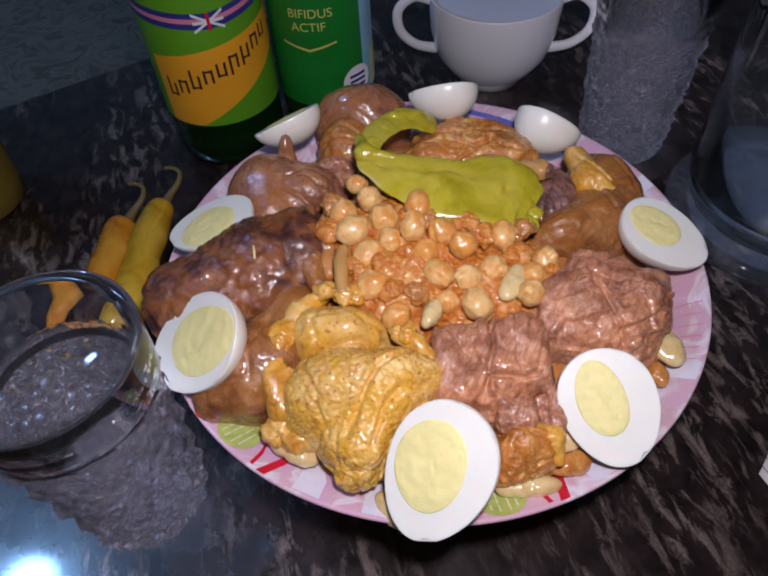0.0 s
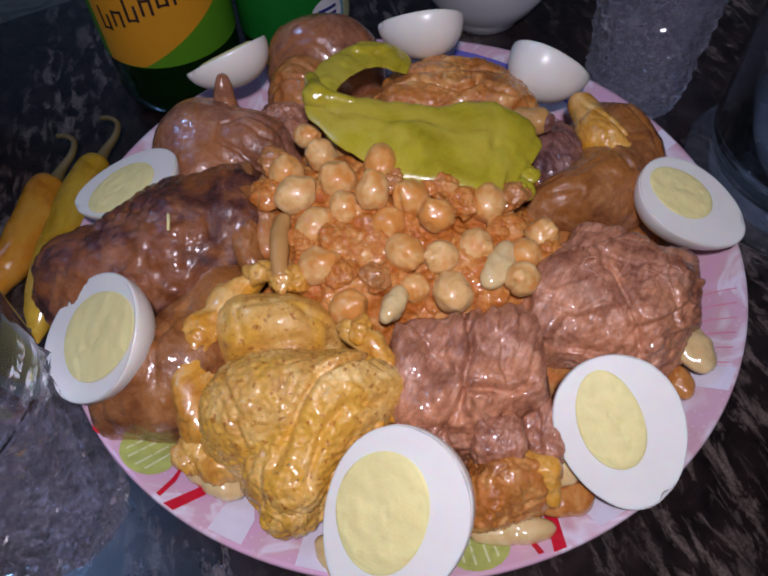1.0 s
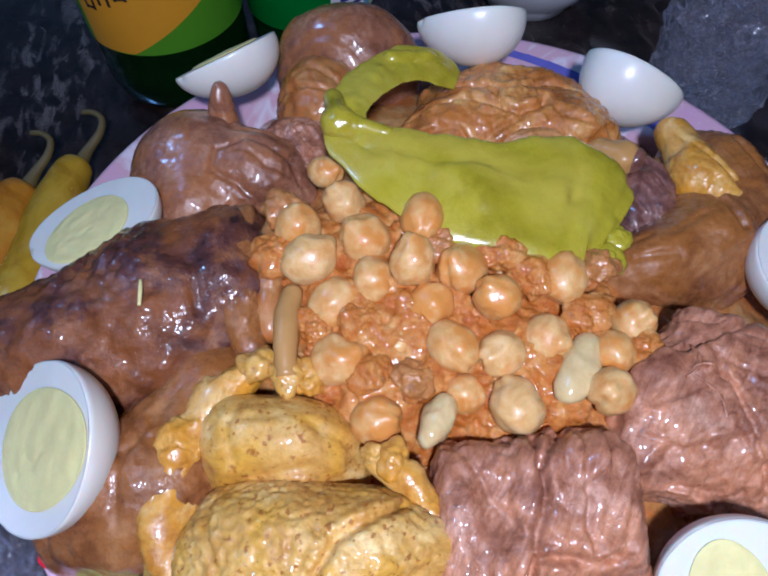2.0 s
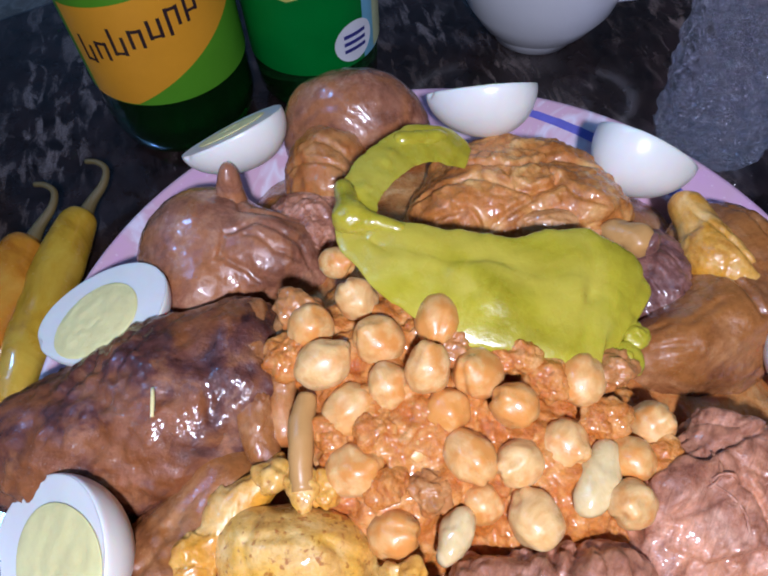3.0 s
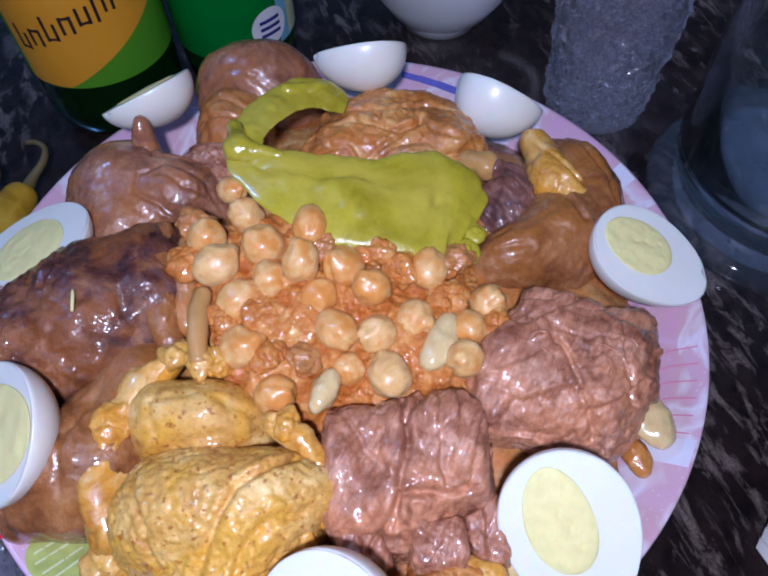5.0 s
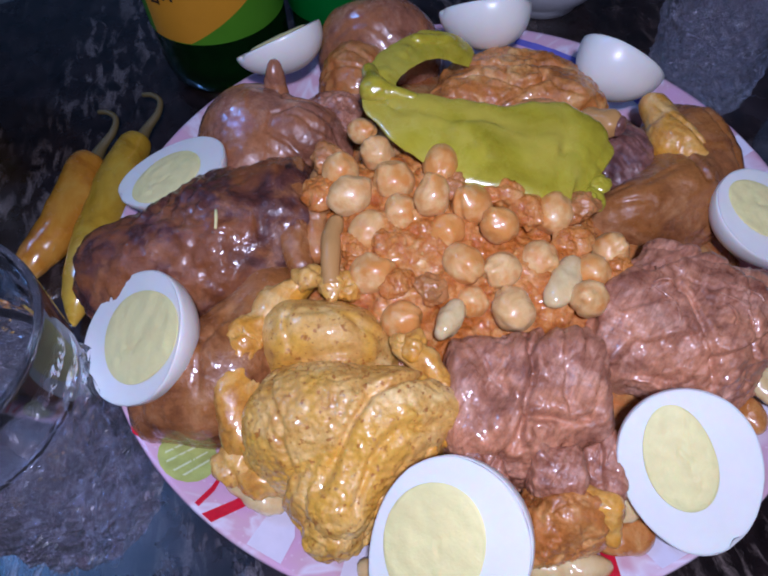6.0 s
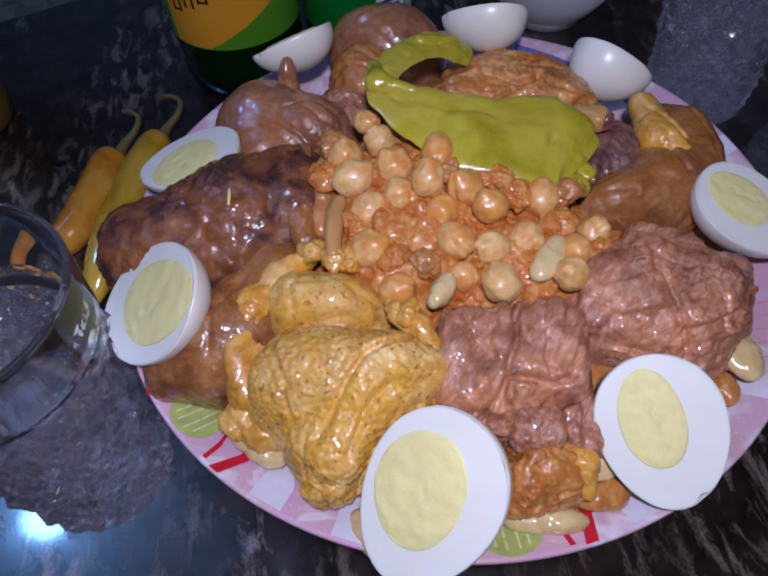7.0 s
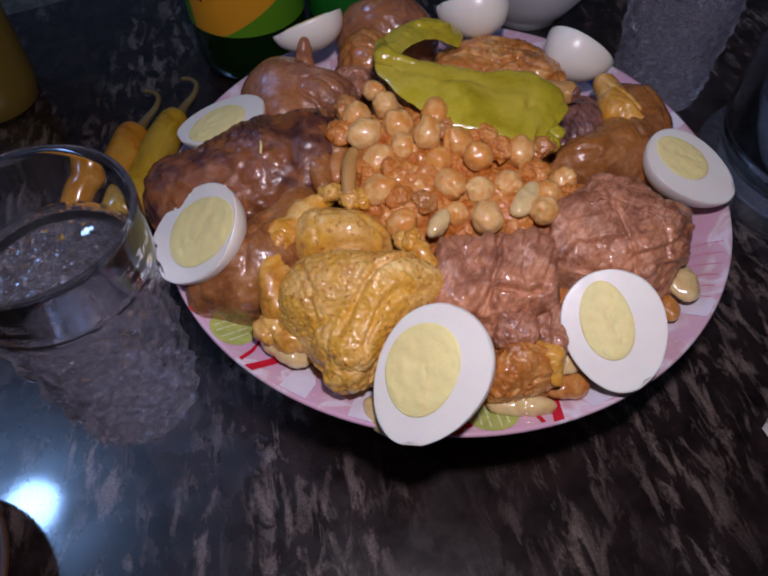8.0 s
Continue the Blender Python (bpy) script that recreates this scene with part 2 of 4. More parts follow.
def vnoise(p, seed=0):
    """Smooth value noise from -1 to 1 at an array of places."""
    g = GRIDS[seed % 4]
    p = p + seed * 7.31
    i = np.floor(p).astype(int)
    f = p - i
    f = f * f * (3 - 2 * f)
    out = 0
    for dx in (0, 1):
        for dy in (0, 1):
            for dz in (0, 1):
                w = np.abs(1 - dx - f[:, 0]) * np.abs(1 - dy - f[:, 1]) * np.abs(1 - dz - f[:, 2])
                out = out + w * g[(i[:, 0] + dx) % 32, (i[:, 1] + dy) % 32, (i[:, 2] + dz) % 32]
    return out


def fbm(p, scale, octaves=3, seed=0):
    out, k = 0, 1.0
    for o in range(octaves):
        p = p @ TWIST
        out = out + k * vnoise(p * scale * 2 ** o, seed + o)
        k *= 0.5
    return out


def E(x, y, z, a, b, c, turn):
    """An ellipsoid lobe: centre, radii, degrees about the vertical."""
    t = radians(turn)
    m = np.array([[math.cos(t), -math.sin(t), 0], [math.sin(t), math.cos(t), 0], [0, 0, 1]])
    o, r = np.array([x, y, z]), np.array([a, b, c])
    return lambda p: (np.linalg.norm((p - o) @ m / r, axis=1) - 1) * min(a, b, c), o


def B(x, y, z, a, b, c, turn, tip=0):
    """A rounded block lobe: as E, with flat faces; tip: degrees of lean about its long side."""
    t, u = radians(turn), radians(tip)
    m = np.array([[math.cos(t), -math.sin(t), 0], [math.sin(t), math.cos(t), 0], [0, 0, 1]]) @ np.array([[1, 0, 0], [0, math.cos(u), -math.sin(u)], [0, math.sin(u), math.cos(u)]])
    o, r = np.array([x, y, z]), np.array([a, b, c])
    return lambda p: ((np.abs((p - o) @ m / r) ** 4.5).sum(1) ** (1 / 4.5) - 1) * min(a, b, c), o


def C(x0, y0, z0, x1, y1, z1, r0, r1):
    """A tapered round lobe between two places."""
    a, b = np.array([x0, y0, z0]), np.array([x1, y1, z1])

    def d(p):
        h = np.clip((p - a) @ (b - a) / ((b - a) @ (b - a)), 0, 1)
        return np.linalg.norm(p - a - h[:, None] * (b - a), axis=1) - (r0 + (r1 - r0) * h)
    return d, (a + b) / 2


SPHERES = {}


def sphere(sub):
    if sub not in SPHERES:
        bm = bmesh.new()
        bmesh.ops.create_icosphere(bm, subdivisions=sub, radius=1)
        SPHERES[sub] = (np.array([v.co[:] for v in bm.verts]), [[v.index for v in f.verts] for f in bm.faces])
        bm.free()
    return SPHERES[sub]


def mesh_from(name, verts, faces, material, smooth=True):
    me = bpy.data.meshes.new(name)
    me.from_pydata([tuple(v) for v in verts], [], faces)
    if smooth:
        me.polygons.foreach_set("use_smooth", [True] * len(me.polygons))
    me.materials.append(material)
    return me


def lump_mesh(name, lobes, material, k=0.002, relief=None, sub=6, origin=None):
    """A star-shaped lump round smoothly joined lobes, with relief(places) metres added along the rays. Returns mesh and origin."""
    centres = np.array([c for _, c in lobes])
    o = np.array(origin) if origin is not None else (centres.min(0) + centres.max(0)) / 2
    dirs, faces = sphere(sub)

    def field(p):
        d = np.array([f(p) for f, _ in lobes])
        return -k * np.log(np.exp(-np.clip(d, -0.04, 0.2) / k).sum(0))
    far = 0.12
    hit_at = np.full(len(dirs), 0.002)
    todo = np.ones(len(dirs), bool)
    steps = np.linspace(far, 0.002, 60)
    for s in steps:
        inside = field(o + dirs * s) < 0
        now = inside & todo
        hit_at[now] = s
        todo &= ~now
    lo, hi = hit_at.copy(), hit_at + (steps[0] - steps[1])
    for _ in range(9):
        mid = (lo + hi) / 2
        ins = field(o + dirs * mid[:, None]) < 0
        lo, hi = np.where(ins, mid, lo), np.where(ins, hi, mid)
    p = o + dirs * lo[:, None]
    if relief:
        p = p + dirs * relief(p)[:, None]
    return mesh_from(name, p - o, faces, material), o


def lump(name, lobes, material, label="", category="", group="", parent=None, **more):
    me, o = lump_mesh(name, lobes, material, **more)
    ob = new(name, me)
    ob.location = o
    if parent:
        ob.parent = parent
        ob.location = Vector(o) - parent.location
        if label:
            tagged(ob, label)
    else:
        tagged(ob, label, category, group)
    return ob


def part(name, bm, material, parent, label="", smooth=True):
    me = bpy.data.meshes.new(name)
    bm.to_mesh(me)
    bm.free()
    if smooth:
        me.polygons.foreach_set("use_smooth", [True] * len(me.polygons))
    me.materials.append(material)
    ob = new(name, me)
    ob.parent = parent
    if label:
        tagged(ob, label)
    return ob


def base(name, place, label, category, group="", turn=0):
    ob = new(name)
    ob.matrix_world = pose(*place, 0, 0, turn)
    ob.empty_display_size = 0.02
    return tagged(ob, label, category, group)


def turned(profile, n=64, closed=False, wave=None):
    """A bmesh turned round the z axis from (radius, height) pairs."""
    bm = bmesh.new()
    rings = []
    for r, z in profile:
        if r < 1e-6:
            rings.append([bm.verts.new((0, 0, z))])
        else:
            ring = []
            for i in range(n):
                a = 2 * math.pi * i / n
                q = r + (wave(a, r, z) if wave else 0)
                ring.append(bm.verts.new((q * math.cos(a), q * math.sin(a), z)))
            rings.append(ring)
    pairs = list(zip(rings, rings[1:])) + ([(rings[-1], rings[0])] if closed else [])
    for a, b in pairs:
        for i in range(n):
            j = (i + 1) % n
            loop = [a[i % len(a)], a[j % len(a)], b[j % len(b)], b[i % len(b)]]
            loop = list(dict.fromkeys(loop))
            if len(loop) > 2:
                bm.faces.new(loop)
    bmesh.ops.recalc_face_normals(bm, faces=bm.faces)
    return bm


def spline(points, n):
    """Catmull-Rom through rows of numbers."""
    p = np.array(points, float)
    p = np.vstack([2 * p[0] - p[1], p, 2 * p[-1] - p[-2]])
    out = []
    for s in np.linspace(0, len(p) - 3 - 1e-6, n):
        i, t = int(s), s - int(s)
        a, b, c, d = p[i:i + 4]
        out.append(0.5 * (2 * b + (c - a) * t + (2 * a - 5 * b + 4 * c - d) * t * t + (3 * b - a - 3 * c + d) * t ** 3))
    return np.array(out)


def tube(points, n=40, m=20, flat=1.0, lean=None, relief=None, cap=True):
    """A bmesh swept along rows (x, y, z, half width); flat: thickness over width; lean: the direction of the flat face."""
    rows = spline(points, n)
    bm = bmesh.new()
    rings = []
    for i, (x, y, z, w) in enumerate(rows):
        t = Vector(rows[min(i + 1, n - 1)][:3] - rows[max(i - 1, 0)][:3]).normalized()
        up = Vector(lean or (0, 0, 1))
        side = t.cross(up).normalized()
        up = side.cross(t).normalized()
        ring = []
        for j in range(m):
            a = 2 * math.pi * j / m
            q = Vector((x, y, z)) + side * w * math.cos(a) + up * w * flat * math.sin(a)
            ring.append(q)
        rings.append(ring)
    p = np.array([q[:] for r in rings for q in r])
    c = np.repeat(rows[:, :3], m, axis=0)
    if relief:
        d = p - c
        d /= np.linalg.norm(d, axis=1)[:, None] + 1e-9
        p = p + d * relief(p)[:, None]
    vs = [bm.verts.new(q) for q in p]
    for i in range(n - 1):
        for j in range(m):
            k = (j + 1) % m
            bm.faces.new((vs[i * m + j], vs[i * m + k], vs[(i + 1) * m + k], vs[(i + 1) * m + j]))
    if cap:
        for s in (0, (n - 1) * m):
            bm.faces.new(vs[s:s + m])
    bmesh.ops.recalc_face_normals(bm, faces=bm.faces)
    return bm


def thing(name, bm, material, label, category, group="", place=(0, 0, 0), smooth=True):
    ob = part(name, bm, material, None, "", smooth)
    ob.location = place
    return tagged(ob, label, category, group)


def slab(x0, y0, z0, x1, y1, z1, bevel=0.0):
    bm = bmesh.new()
    bmesh.ops.create_cube(bm, size=1, matrix=Matrix.LocRotScale(((x0 + x1) / 2, (y0 + y1) / 2, (z0 + z1) / 2), None, (abs(x1 - x0), abs(y1 - y0), abs(z1 - z0))))
    if bevel:
        bmesh.ops.bevel(bm, geom=list(bm.edges), offset=bevel, segments=3, affect="EDGES", profile=0.5)
    return bm


# ---- room and table ----
FLOOR = -0.45
for name, box, m in (
        ("floor", (-2, -2, FLOOR - 0.1, 2, 2, FLOOR), M_CARPET),
        ("ceiling", (-2, -2, 1.9, 2, 2, 2.0), M_WALL),
        ("wall_north", (-2, 2, FLOOR, 2, 2.1, 1.9), M_WALL),
        ("wall_south", (-2, -2.1, FLOOR, 2, -2, 1.9), M_WALL),
        ("wall_east", (2, -2, FLOOR, 2.1, 2, 1.9), M_WALL),
        ("wall_west", (-2.1, -2, FLOOR, -2, 2, 1.9), M_WALL)):
    ob = part(name, slab(*box), m, None, smooth=False)
    tagged(ob, "beige patterned carpet floor" if name == "floor" else "plain painted " + name.split("_")[0] + " of the room", name.split("_")[0], kind="structure")

table = base("table", (0.07, 0.02, 0), "low table with glossy dark brown veined stone top", "table", turn=36)
part("tabletop", slab(-0.75, -0.46, -0.03, 0.75, 0.46, 0, 0.006), M_TABLE, table, smooth=False)
for sx in (-1, 1):
    for sy in (-1, 1):
        part("leg", slab(sx * 0.68 - 0.03, sy * 0.4 - 0.03, FLOOR, sx * 0.68 + 0.03, sy * 0.4 + 0.03, -0.03, 0.004), M_CLAY, table, smooth=False)

lamp = base("ceiling_lamp", (-1.28, 0.28, 1.9), "round white cool-toned ceiling lamp", "lamp")
glow = Nodes("lamp_glow")
glow.set(Base_Color=(0.9, 0.9, 0.9, 1), Emission_Color=(0.3, 0.6, 1.0, 1), Emission_Strength=130.0)
part("housing", turned([(0.0, 0.0), (0.1, 0.0), (0.1, -0.04), (0.09, -0.045), (0.09, -0.03), (0, -0.03)], 40), M_WALL, lamp)
part("diffuser", turned([(0.088, -0.031), (0.088, -0.05), (0.06, -0.062), (0, -0.066)], 40), glow.m, lamp, "glowing diffuser")

# ---- the serving bowl and its food ----
bowl = base("serving_bowl", (0, 0, 0), "deep pink china serving bowl with printed fruit rim", "bowl")
part("bowl_body", turned([(0, 0), (0.055, 0), (0.057, 0.006), (0.062, 0.012), (0.1, 0.04), (0.128, 0.068), (0.1392, 0.0815), (0.140, 0.083), (0.1394, 0.0841), (0.138, 0.0838), (0.118, 0.0735), (0.1, 0.05), (0.06, 0.02), (0, 0.015)], 160), M_RIM, bowl)


def rim_print(outline, material, name, label):
    """A flat print on the sloping rim from (degrees, radius) corners."""
    bm = bmesh.new()
    vs = []
    for a, r in outline:
        z = 0.0735 + (r - 0.118) * 0.0103 / 0.020 + 0.0004
        vs.append(bm.verts.new((r * math.cos(radians(a)), r * math.sin(radians(a)), z)))
    f = bm.faces.new(vs)
    if f.normal.z < 0:
        bmesh.ops.reverse_faces(bm, faces=[f])
    bmesh.ops.triangulate(bm, faces=bm.faces)
    return part(name, bm, material, bowl, label, smooth=False)


def rim_round(a, r, da, dr, n=18):
    return [(a + da * math.cos(2 * math.pi * k / n), r + dr * math.sin(2 * math.pi * k / n)) for k in range(n)]


def rim_stroke(a0, r0, a1, r1, w):
    return [(a0 - w * 0.4, r0), ((a0 + a1) / 2 - w + 0.5, (r0 + r1) / 2), (a1 - w, r1), (a1 + w, r1), ((a0 + a1) / 2 + w + 0.5, (r0 + r1) / 2), (a0 + w * 0.4, r0)]


for a in (-129, -76):
    rim_print(rim_round(a, 0.1300, 4.6, 0.0085), M_LIME, "lime_print", "printed green lime slice")
    rim_print([(x, y + 0.00001) for x, y in rim_round(a, 0.1302, 3.6, 0.0062)][::-1], M_LIME2, "lime_inside", "pale lime pulp print")
    for k in range(5):
        rim_print(rim_stroke(a, 0.1275, a - 3.2 + 1.6 * k, 0.1355 - abs(k - 2) * 0.0012, 0.22), M_LIME, "lime_spoke", "")
for a in (-136.5, -83):
    for k in range(3):
        rim_print(rim_round(a + 1.9 * k, 0.1365 - 0.0035 * k, 1.6, 0.0034), M_RED, "red_berry_print", "printed red berries")
for a in (-119.5, -66):
    rim_print(rim_stroke(a + 2.0, 0.1195, a, 0.139, 0.9), M_RED, "red_stroke_print", "printed red stalk")
    rim_print(rim_stroke(a - 4.4, 0.124, a - 2.4, 0.138, 0.40), M_RED, "red_stroke_print", "")
    rim_print(rim_stroke(a + 7, 0.1195, a + 9, 0.138, 2.6), M_PALE, "pale_petal_print", "printed pale petal")
for a in (-30, -48, 25, 120, -100):
    rim_print(rim_stroke(a, 0.1195, a + 2, 0.1385, 2.2), M_PALE, "pale_petal_print", "printed pale petal")
for k in range(10):
    a = 38 + 4.2 * k
    rim_print([(a, 0.1215 + 0.0010 * k), (a + 4.25, 0.1225 + 0.0010 * k), (a + 4.25, 0.1272 + 0.0008 * k), (a, 0.1262 + 0.0008 * k)], M_BLUE, "blue_arc_print", "printed violet blue arc")
    if k < 6:
        rim_print(rim_stroke(-12 - 3 * k, 0.1205, -10 - 3 * k, 0.136, 0.12), M_ROSE, "rose_vein_print", "")


def grainy(amount, scale, seed=0, octaves=4, sharp=False):
    def f(p):
        v = fbm(p, scale, octaves, seed)
        return amount * ((1 - 2 * np.abs(v)) if sharp else v)
    return f


def both(*fs):
    return lambda p: sum(f(p) for f in fs)


def strands(amount, across, along, turn, seed=0):
    """Ridges that run along one direction of the plan."""
    t = radians(turn)

    def f(p):
        u = p[:, 0] * math.cos(t) + p[:, 1] * math.sin(t)
        v = -p[:, 0] * math.sin(t) + p[:, 1] * math.cos(t)
        q = np.stack([u * along, v * across, p[:, 2] * across * 0.6], 1)
        return amount * (1 - 2 * np.abs(vnoise(q, seed)) + 0.5 * vnoise(q * 2.1, seed + 1))
    return f


def cracks(amount, scale, seed=0, width=0.07):
    """Narrow clefts along the zero lines of a noise."""
    def f(p):
        v = vnoise(p * scale + 0.35 * fbm(p, scale * 3, 2, seed + 1)[:, None], seed)
        return -amount * np.exp(-(v / width) ** 2)
    return f


def ledges(amount, scale, seed=0, turn=0, steps=2.5):
    """Flat terraces with sharp torn steps between them."""
    t = radians(turn)

    def f(p):
        q = np.stack([(p[:, 0] * math.cos(t) + p[:, 1] * math.sin(t)) * 0.5, -p[:, 0] * math.sin(t) + p[:, 1] * math.cos(t), p[:, 2]], 1)
        v = (vnoise(q * scale, seed) + 0.18 * fbm(q, scale * 4, 2, seed + 3) + 1) * steps
        fl = np.floor(v)
        s = np.clip((v - fl - 0.78) / 0.22, 0, 1)
        return amount * (fl + s * s * (3 - 2 * s) - steps)
    return f


def groove(amount, width, *lines):
    """Soft clefts (or ridges, where amount is below zero) along lines of the plan, with a slightly raised lip."""
    def f(p):
        out = np.zeros(len(p))
        q = p[:, :2] + 0.0012 * np.stack([fbm(p, 110, 2, 1), fbm(p, 110, 2, 2)], 1)
        for line in lines:
            pts = [np.array(a) for a in line]
            d = np.full(len(p), 1.0)
            for a, b in zip(pts, pts[1:]):
                h = np.clip((q - a) @ (b - a) / ((b - a) @ (b - a)), 0, 1)
                d = np.minimum(d, np.linalg.norm(q - a - h[:, None] * (b - a), axis=1))
            out -= amount * (np.exp(-(d / width) ** 2) - 0.10 * np.exp(-((d - 2.2 * width) / (1.3 * width)) ** 2))
        return out * np.clip((p[:, 2] - 0.094) / 0.014, 0, 1)
    return f


lump("stew_bed", [E(0, 0, 0.060, 0.121, 0.121, 0.041, 0), E(0, 0, 0.045, 0.11, 0.11, 0.03, 0)], M_BED, "bed of soft stewed onion and orange broth in the bowl", "stew", relief=both(grainy(0.003, 70), grainy(0.001, 260)), sub=6)
sauce = lump("tomato_sauce", [E(-0.016, -0.014, 0.084, 0.040, 0.040, 0.0395, 0), E(0.026, -0.032, 0.083, 0.042, 0.031, 0.0335, 0), E(-0.016, -0.042, 0.080, 0.029, 0.025, 0.0350, 0), E(0.010, 0.010, 0.084, 0.046, 0.030, 0.0375, 0)],
     M_SAUCE, "orange-red chunky tomato sauce under the chickpeas", "sauce", k=0.005, relief=both(grainy(0.0028, 120), grainy(0.0016, 330, 2), cracks(0.0010, 160, 3), grainy(0.0006, 800, 1, 2)), sub=7)

for i, (x, y, z, r) in enumerate(((-0.0455, -0.0020, 0.1218, 0.0065), (-0.0465, -0.0150, 0.1208, 0.0060), (-0.0200, -0.0340, 0.1198, 0.0055), (-0.0050, -0.0480, 0.1148, 0.0055), (0.0250, -0.0180, 0.1208, 0.0060), (0.0400, -0.0260, 0.1168, 0.0055), (0.0430, -0.0120, 0.1188, 0.0060), (0.0560, -0.0340, 0.1118, 0.0060), (-0.0330, -0.0360, 0.1178, 0.0050), (-0.0010, -0.0110, 0.1248, 0.0050), (0.0150, -0.0120, 0.1238, 0.0055), (-0.0160, -0.0480, 0.1158, 0.0050))):
    lump("sauce_clump", [E(x, y, z, r * 1.25, r, r * 0.8, 37 * i)], M_SAUCE if i % 3 else M_FAT2, "", parent=sauce, relief=both(grainy(0.0018, 170, i), grainy(0.0006, 450)), sub=5)

SKIN = both(grainy(0.0008, 90, 0, 2), grainy(0.0004, 420, 1, 2, True), cracks(0.0005, 80, 2, 0.04))
TOP_EDGE = [(-0.0530, -0.0790), (-0.0420, -0.0752), (-0.0303, -0.0732), (-0.0197, -0.0732), (-0.0120, -0.0745)]
FLAP_EDGE = [(-0.0040, -0.0800), (-0.0174, -0.0895), (-0.0252, -0.1020), (-0.0305, -0.1160)]
FLAP_FOOT = [(0.0040, -0.0945), (-0.0090, -0.0990), (-0.0165, -0.1080), (-0.0205, -0.1190)]
SKIN_LINE = [(-0.0520, -0.0820), (-0.0500, -0.0906), (-0.0440, -0.1015), (-0.0400, -0.1100)]
thigh = lump("chicken_thigh", [E(-0.0270, -0.0915, 0.0900, 0.0300, 0.0195, 0.0315, -8), E(-0.0430, -0.0930, 0.0880, 0.0185, 0.0195, 0.0280, 0), E(-0.0110, -0.0860, 0.0920, 0.0140, 0.0130, 0.0280, 0), C(-0.0010, -0.0875, 0.1080, -0.0135, -0.0950, 0.1110, 0.0080, 0.0085), C(-0.0135, -0.0950, 0.1110, -0.0255, -0.1150, 0.1000, 0.0085, 0.0105)], M_CHICKEN, "golden stewed chicken thigh with wrinkled pimpled skin", "chicken", k=0.0025,
             relief=both(SKIN, groove(0.0026, 0.0011, FLAP_EDGE), groove(0.0020, 0.0012, FLAP_FOOT), groove(0.0011, 0.0009, SKIN_LINE), groove(0.0004, 0.0010, [(-0.0360, -0.0800), (-0.0250, -0.0790), (-0.0120, -0.0800)], [(-0.0140, -0.0990), (-0.0200, -0.1080)]), grainy(0.0003, 700, 2, 2, True)), sub=7, origin=(-0.027, -0.093, 0.083))
lump("upper_skin", [E(-0.0360, -0.0650, 0.0920, 0.0215, 0.0150, 0.0270, 2), E(-0.0500, -0.0640, 0.0900, 0.0110, 0.0130, 0.0240, 4)], M_CHICKEN, "smooth golden skin fold", parent=thigh, k=0.003, relief=both(grainy(0.0008, 90, 1, 2), strands(0.0004, 220, 40, 10), groove(0.0020, 0.0012, TOP_EDGE), groove(0.0008, 0.0010, [(-0.0480, -0.0560), (-0.0500, -0.0660), (-0.0480, -0.0740)], [(-0.0300, -0.0620), (-0.0200, -0.0660)])), sub=6)
lump("skin_edge", [C(-0.0123, -0.0701, 0.1120, -0.0042, -0.0725, 0.1120, 0.0028, 0.0030), C(-0.0042, -0.0725, 0.1120, 0.0016, -0.0790, 0.1100, 0.0030, 0.0030), C(0.0016, -0.0790, 0.1100, 0.0032, -0.0940, 0.1040, 0.0030, 0.0026)], M_FAT, "curled pale skin edge", parent=thigh, k=0.001, relief=grainy(0.0008, 200), sub=6)
lump("skin_frill", [C(-0.0463, -0.0450, 0.1100, -0.0575, -0.0550, 0.1075, 0.0040, 0.0052), C(-0.0575, -0.0550, 0.1075, -0.0645, -0.0690, 0.1050, 0.0052, 0.0056), C(-0.0645, -0.0690, 0.1050, -0.0655, -0.0850, 0.1010, 0.0056, 0.0060), C(-0.0655, -0.0850, 0.1010, -0.0600, -0.0990, 0.0960, 0.0060, 0.0066)], M_FAT, "knobbly fatty skin frill", parent=thigh, k=0.002, relief=both(grainy(0.0020, 130, 2, 3), cracks(0.0010, 140, 1), grainy(0.0004, 420)), sub=6)
lump("drumstick_end", [C(-0.0300, -0.1120, 0.0950, -0.0262, -0.1215, 0.0930, 0.0135, 0.0095), E(-0.0180, -0.1120, 0.0870, 0.0106, 0.0100, 0.0150, 4)], M_CHICKEN, "browned knuckle end", parent=thigh, k=0.0015, relief=both(grainy(0.0016, 130, 3), cracks(0.0010, 110, 1), groove(0.0014, 0.0009, [(-0.0260, -0.1080), (-0.0240, -0.1180), (-0.0225, -0.1290)]), grainy(0.0005, 450)), sub=6)
for i, (x, y, z, r) in enumerate(((-0.0532, -0.1075, 0.089, 0.006), (-0.0622, -0.1046, 0.090, 0.006), (-0.0080, -0.0690, 0.114, 0.0035), (-0.0387, -0.0490, 0.114, 0.0045), (-0.0330, -0.0500, 0.114, 0.004), (-0.046, -0.0470, 0.113, 0.004), (-0.010, -0.1035, 0.103, 0.005), (-0.0145, -0.1120, 0.100, 0.005), (-0.004, -0.0985, 0.104, 0.005), (-0.0120, -0.0690, 0.1135, 0.003))):
    lump("meat_crumb", [E(x, y, z, r * 1.4, r, r * 0.9, 40 * i)], (M_FAT, M_CHICKEN)[i % 2], "", parent=thigh, relief=both(grainy(0.0018, 200, i), grainy(0.0005, 500)), sub=4)
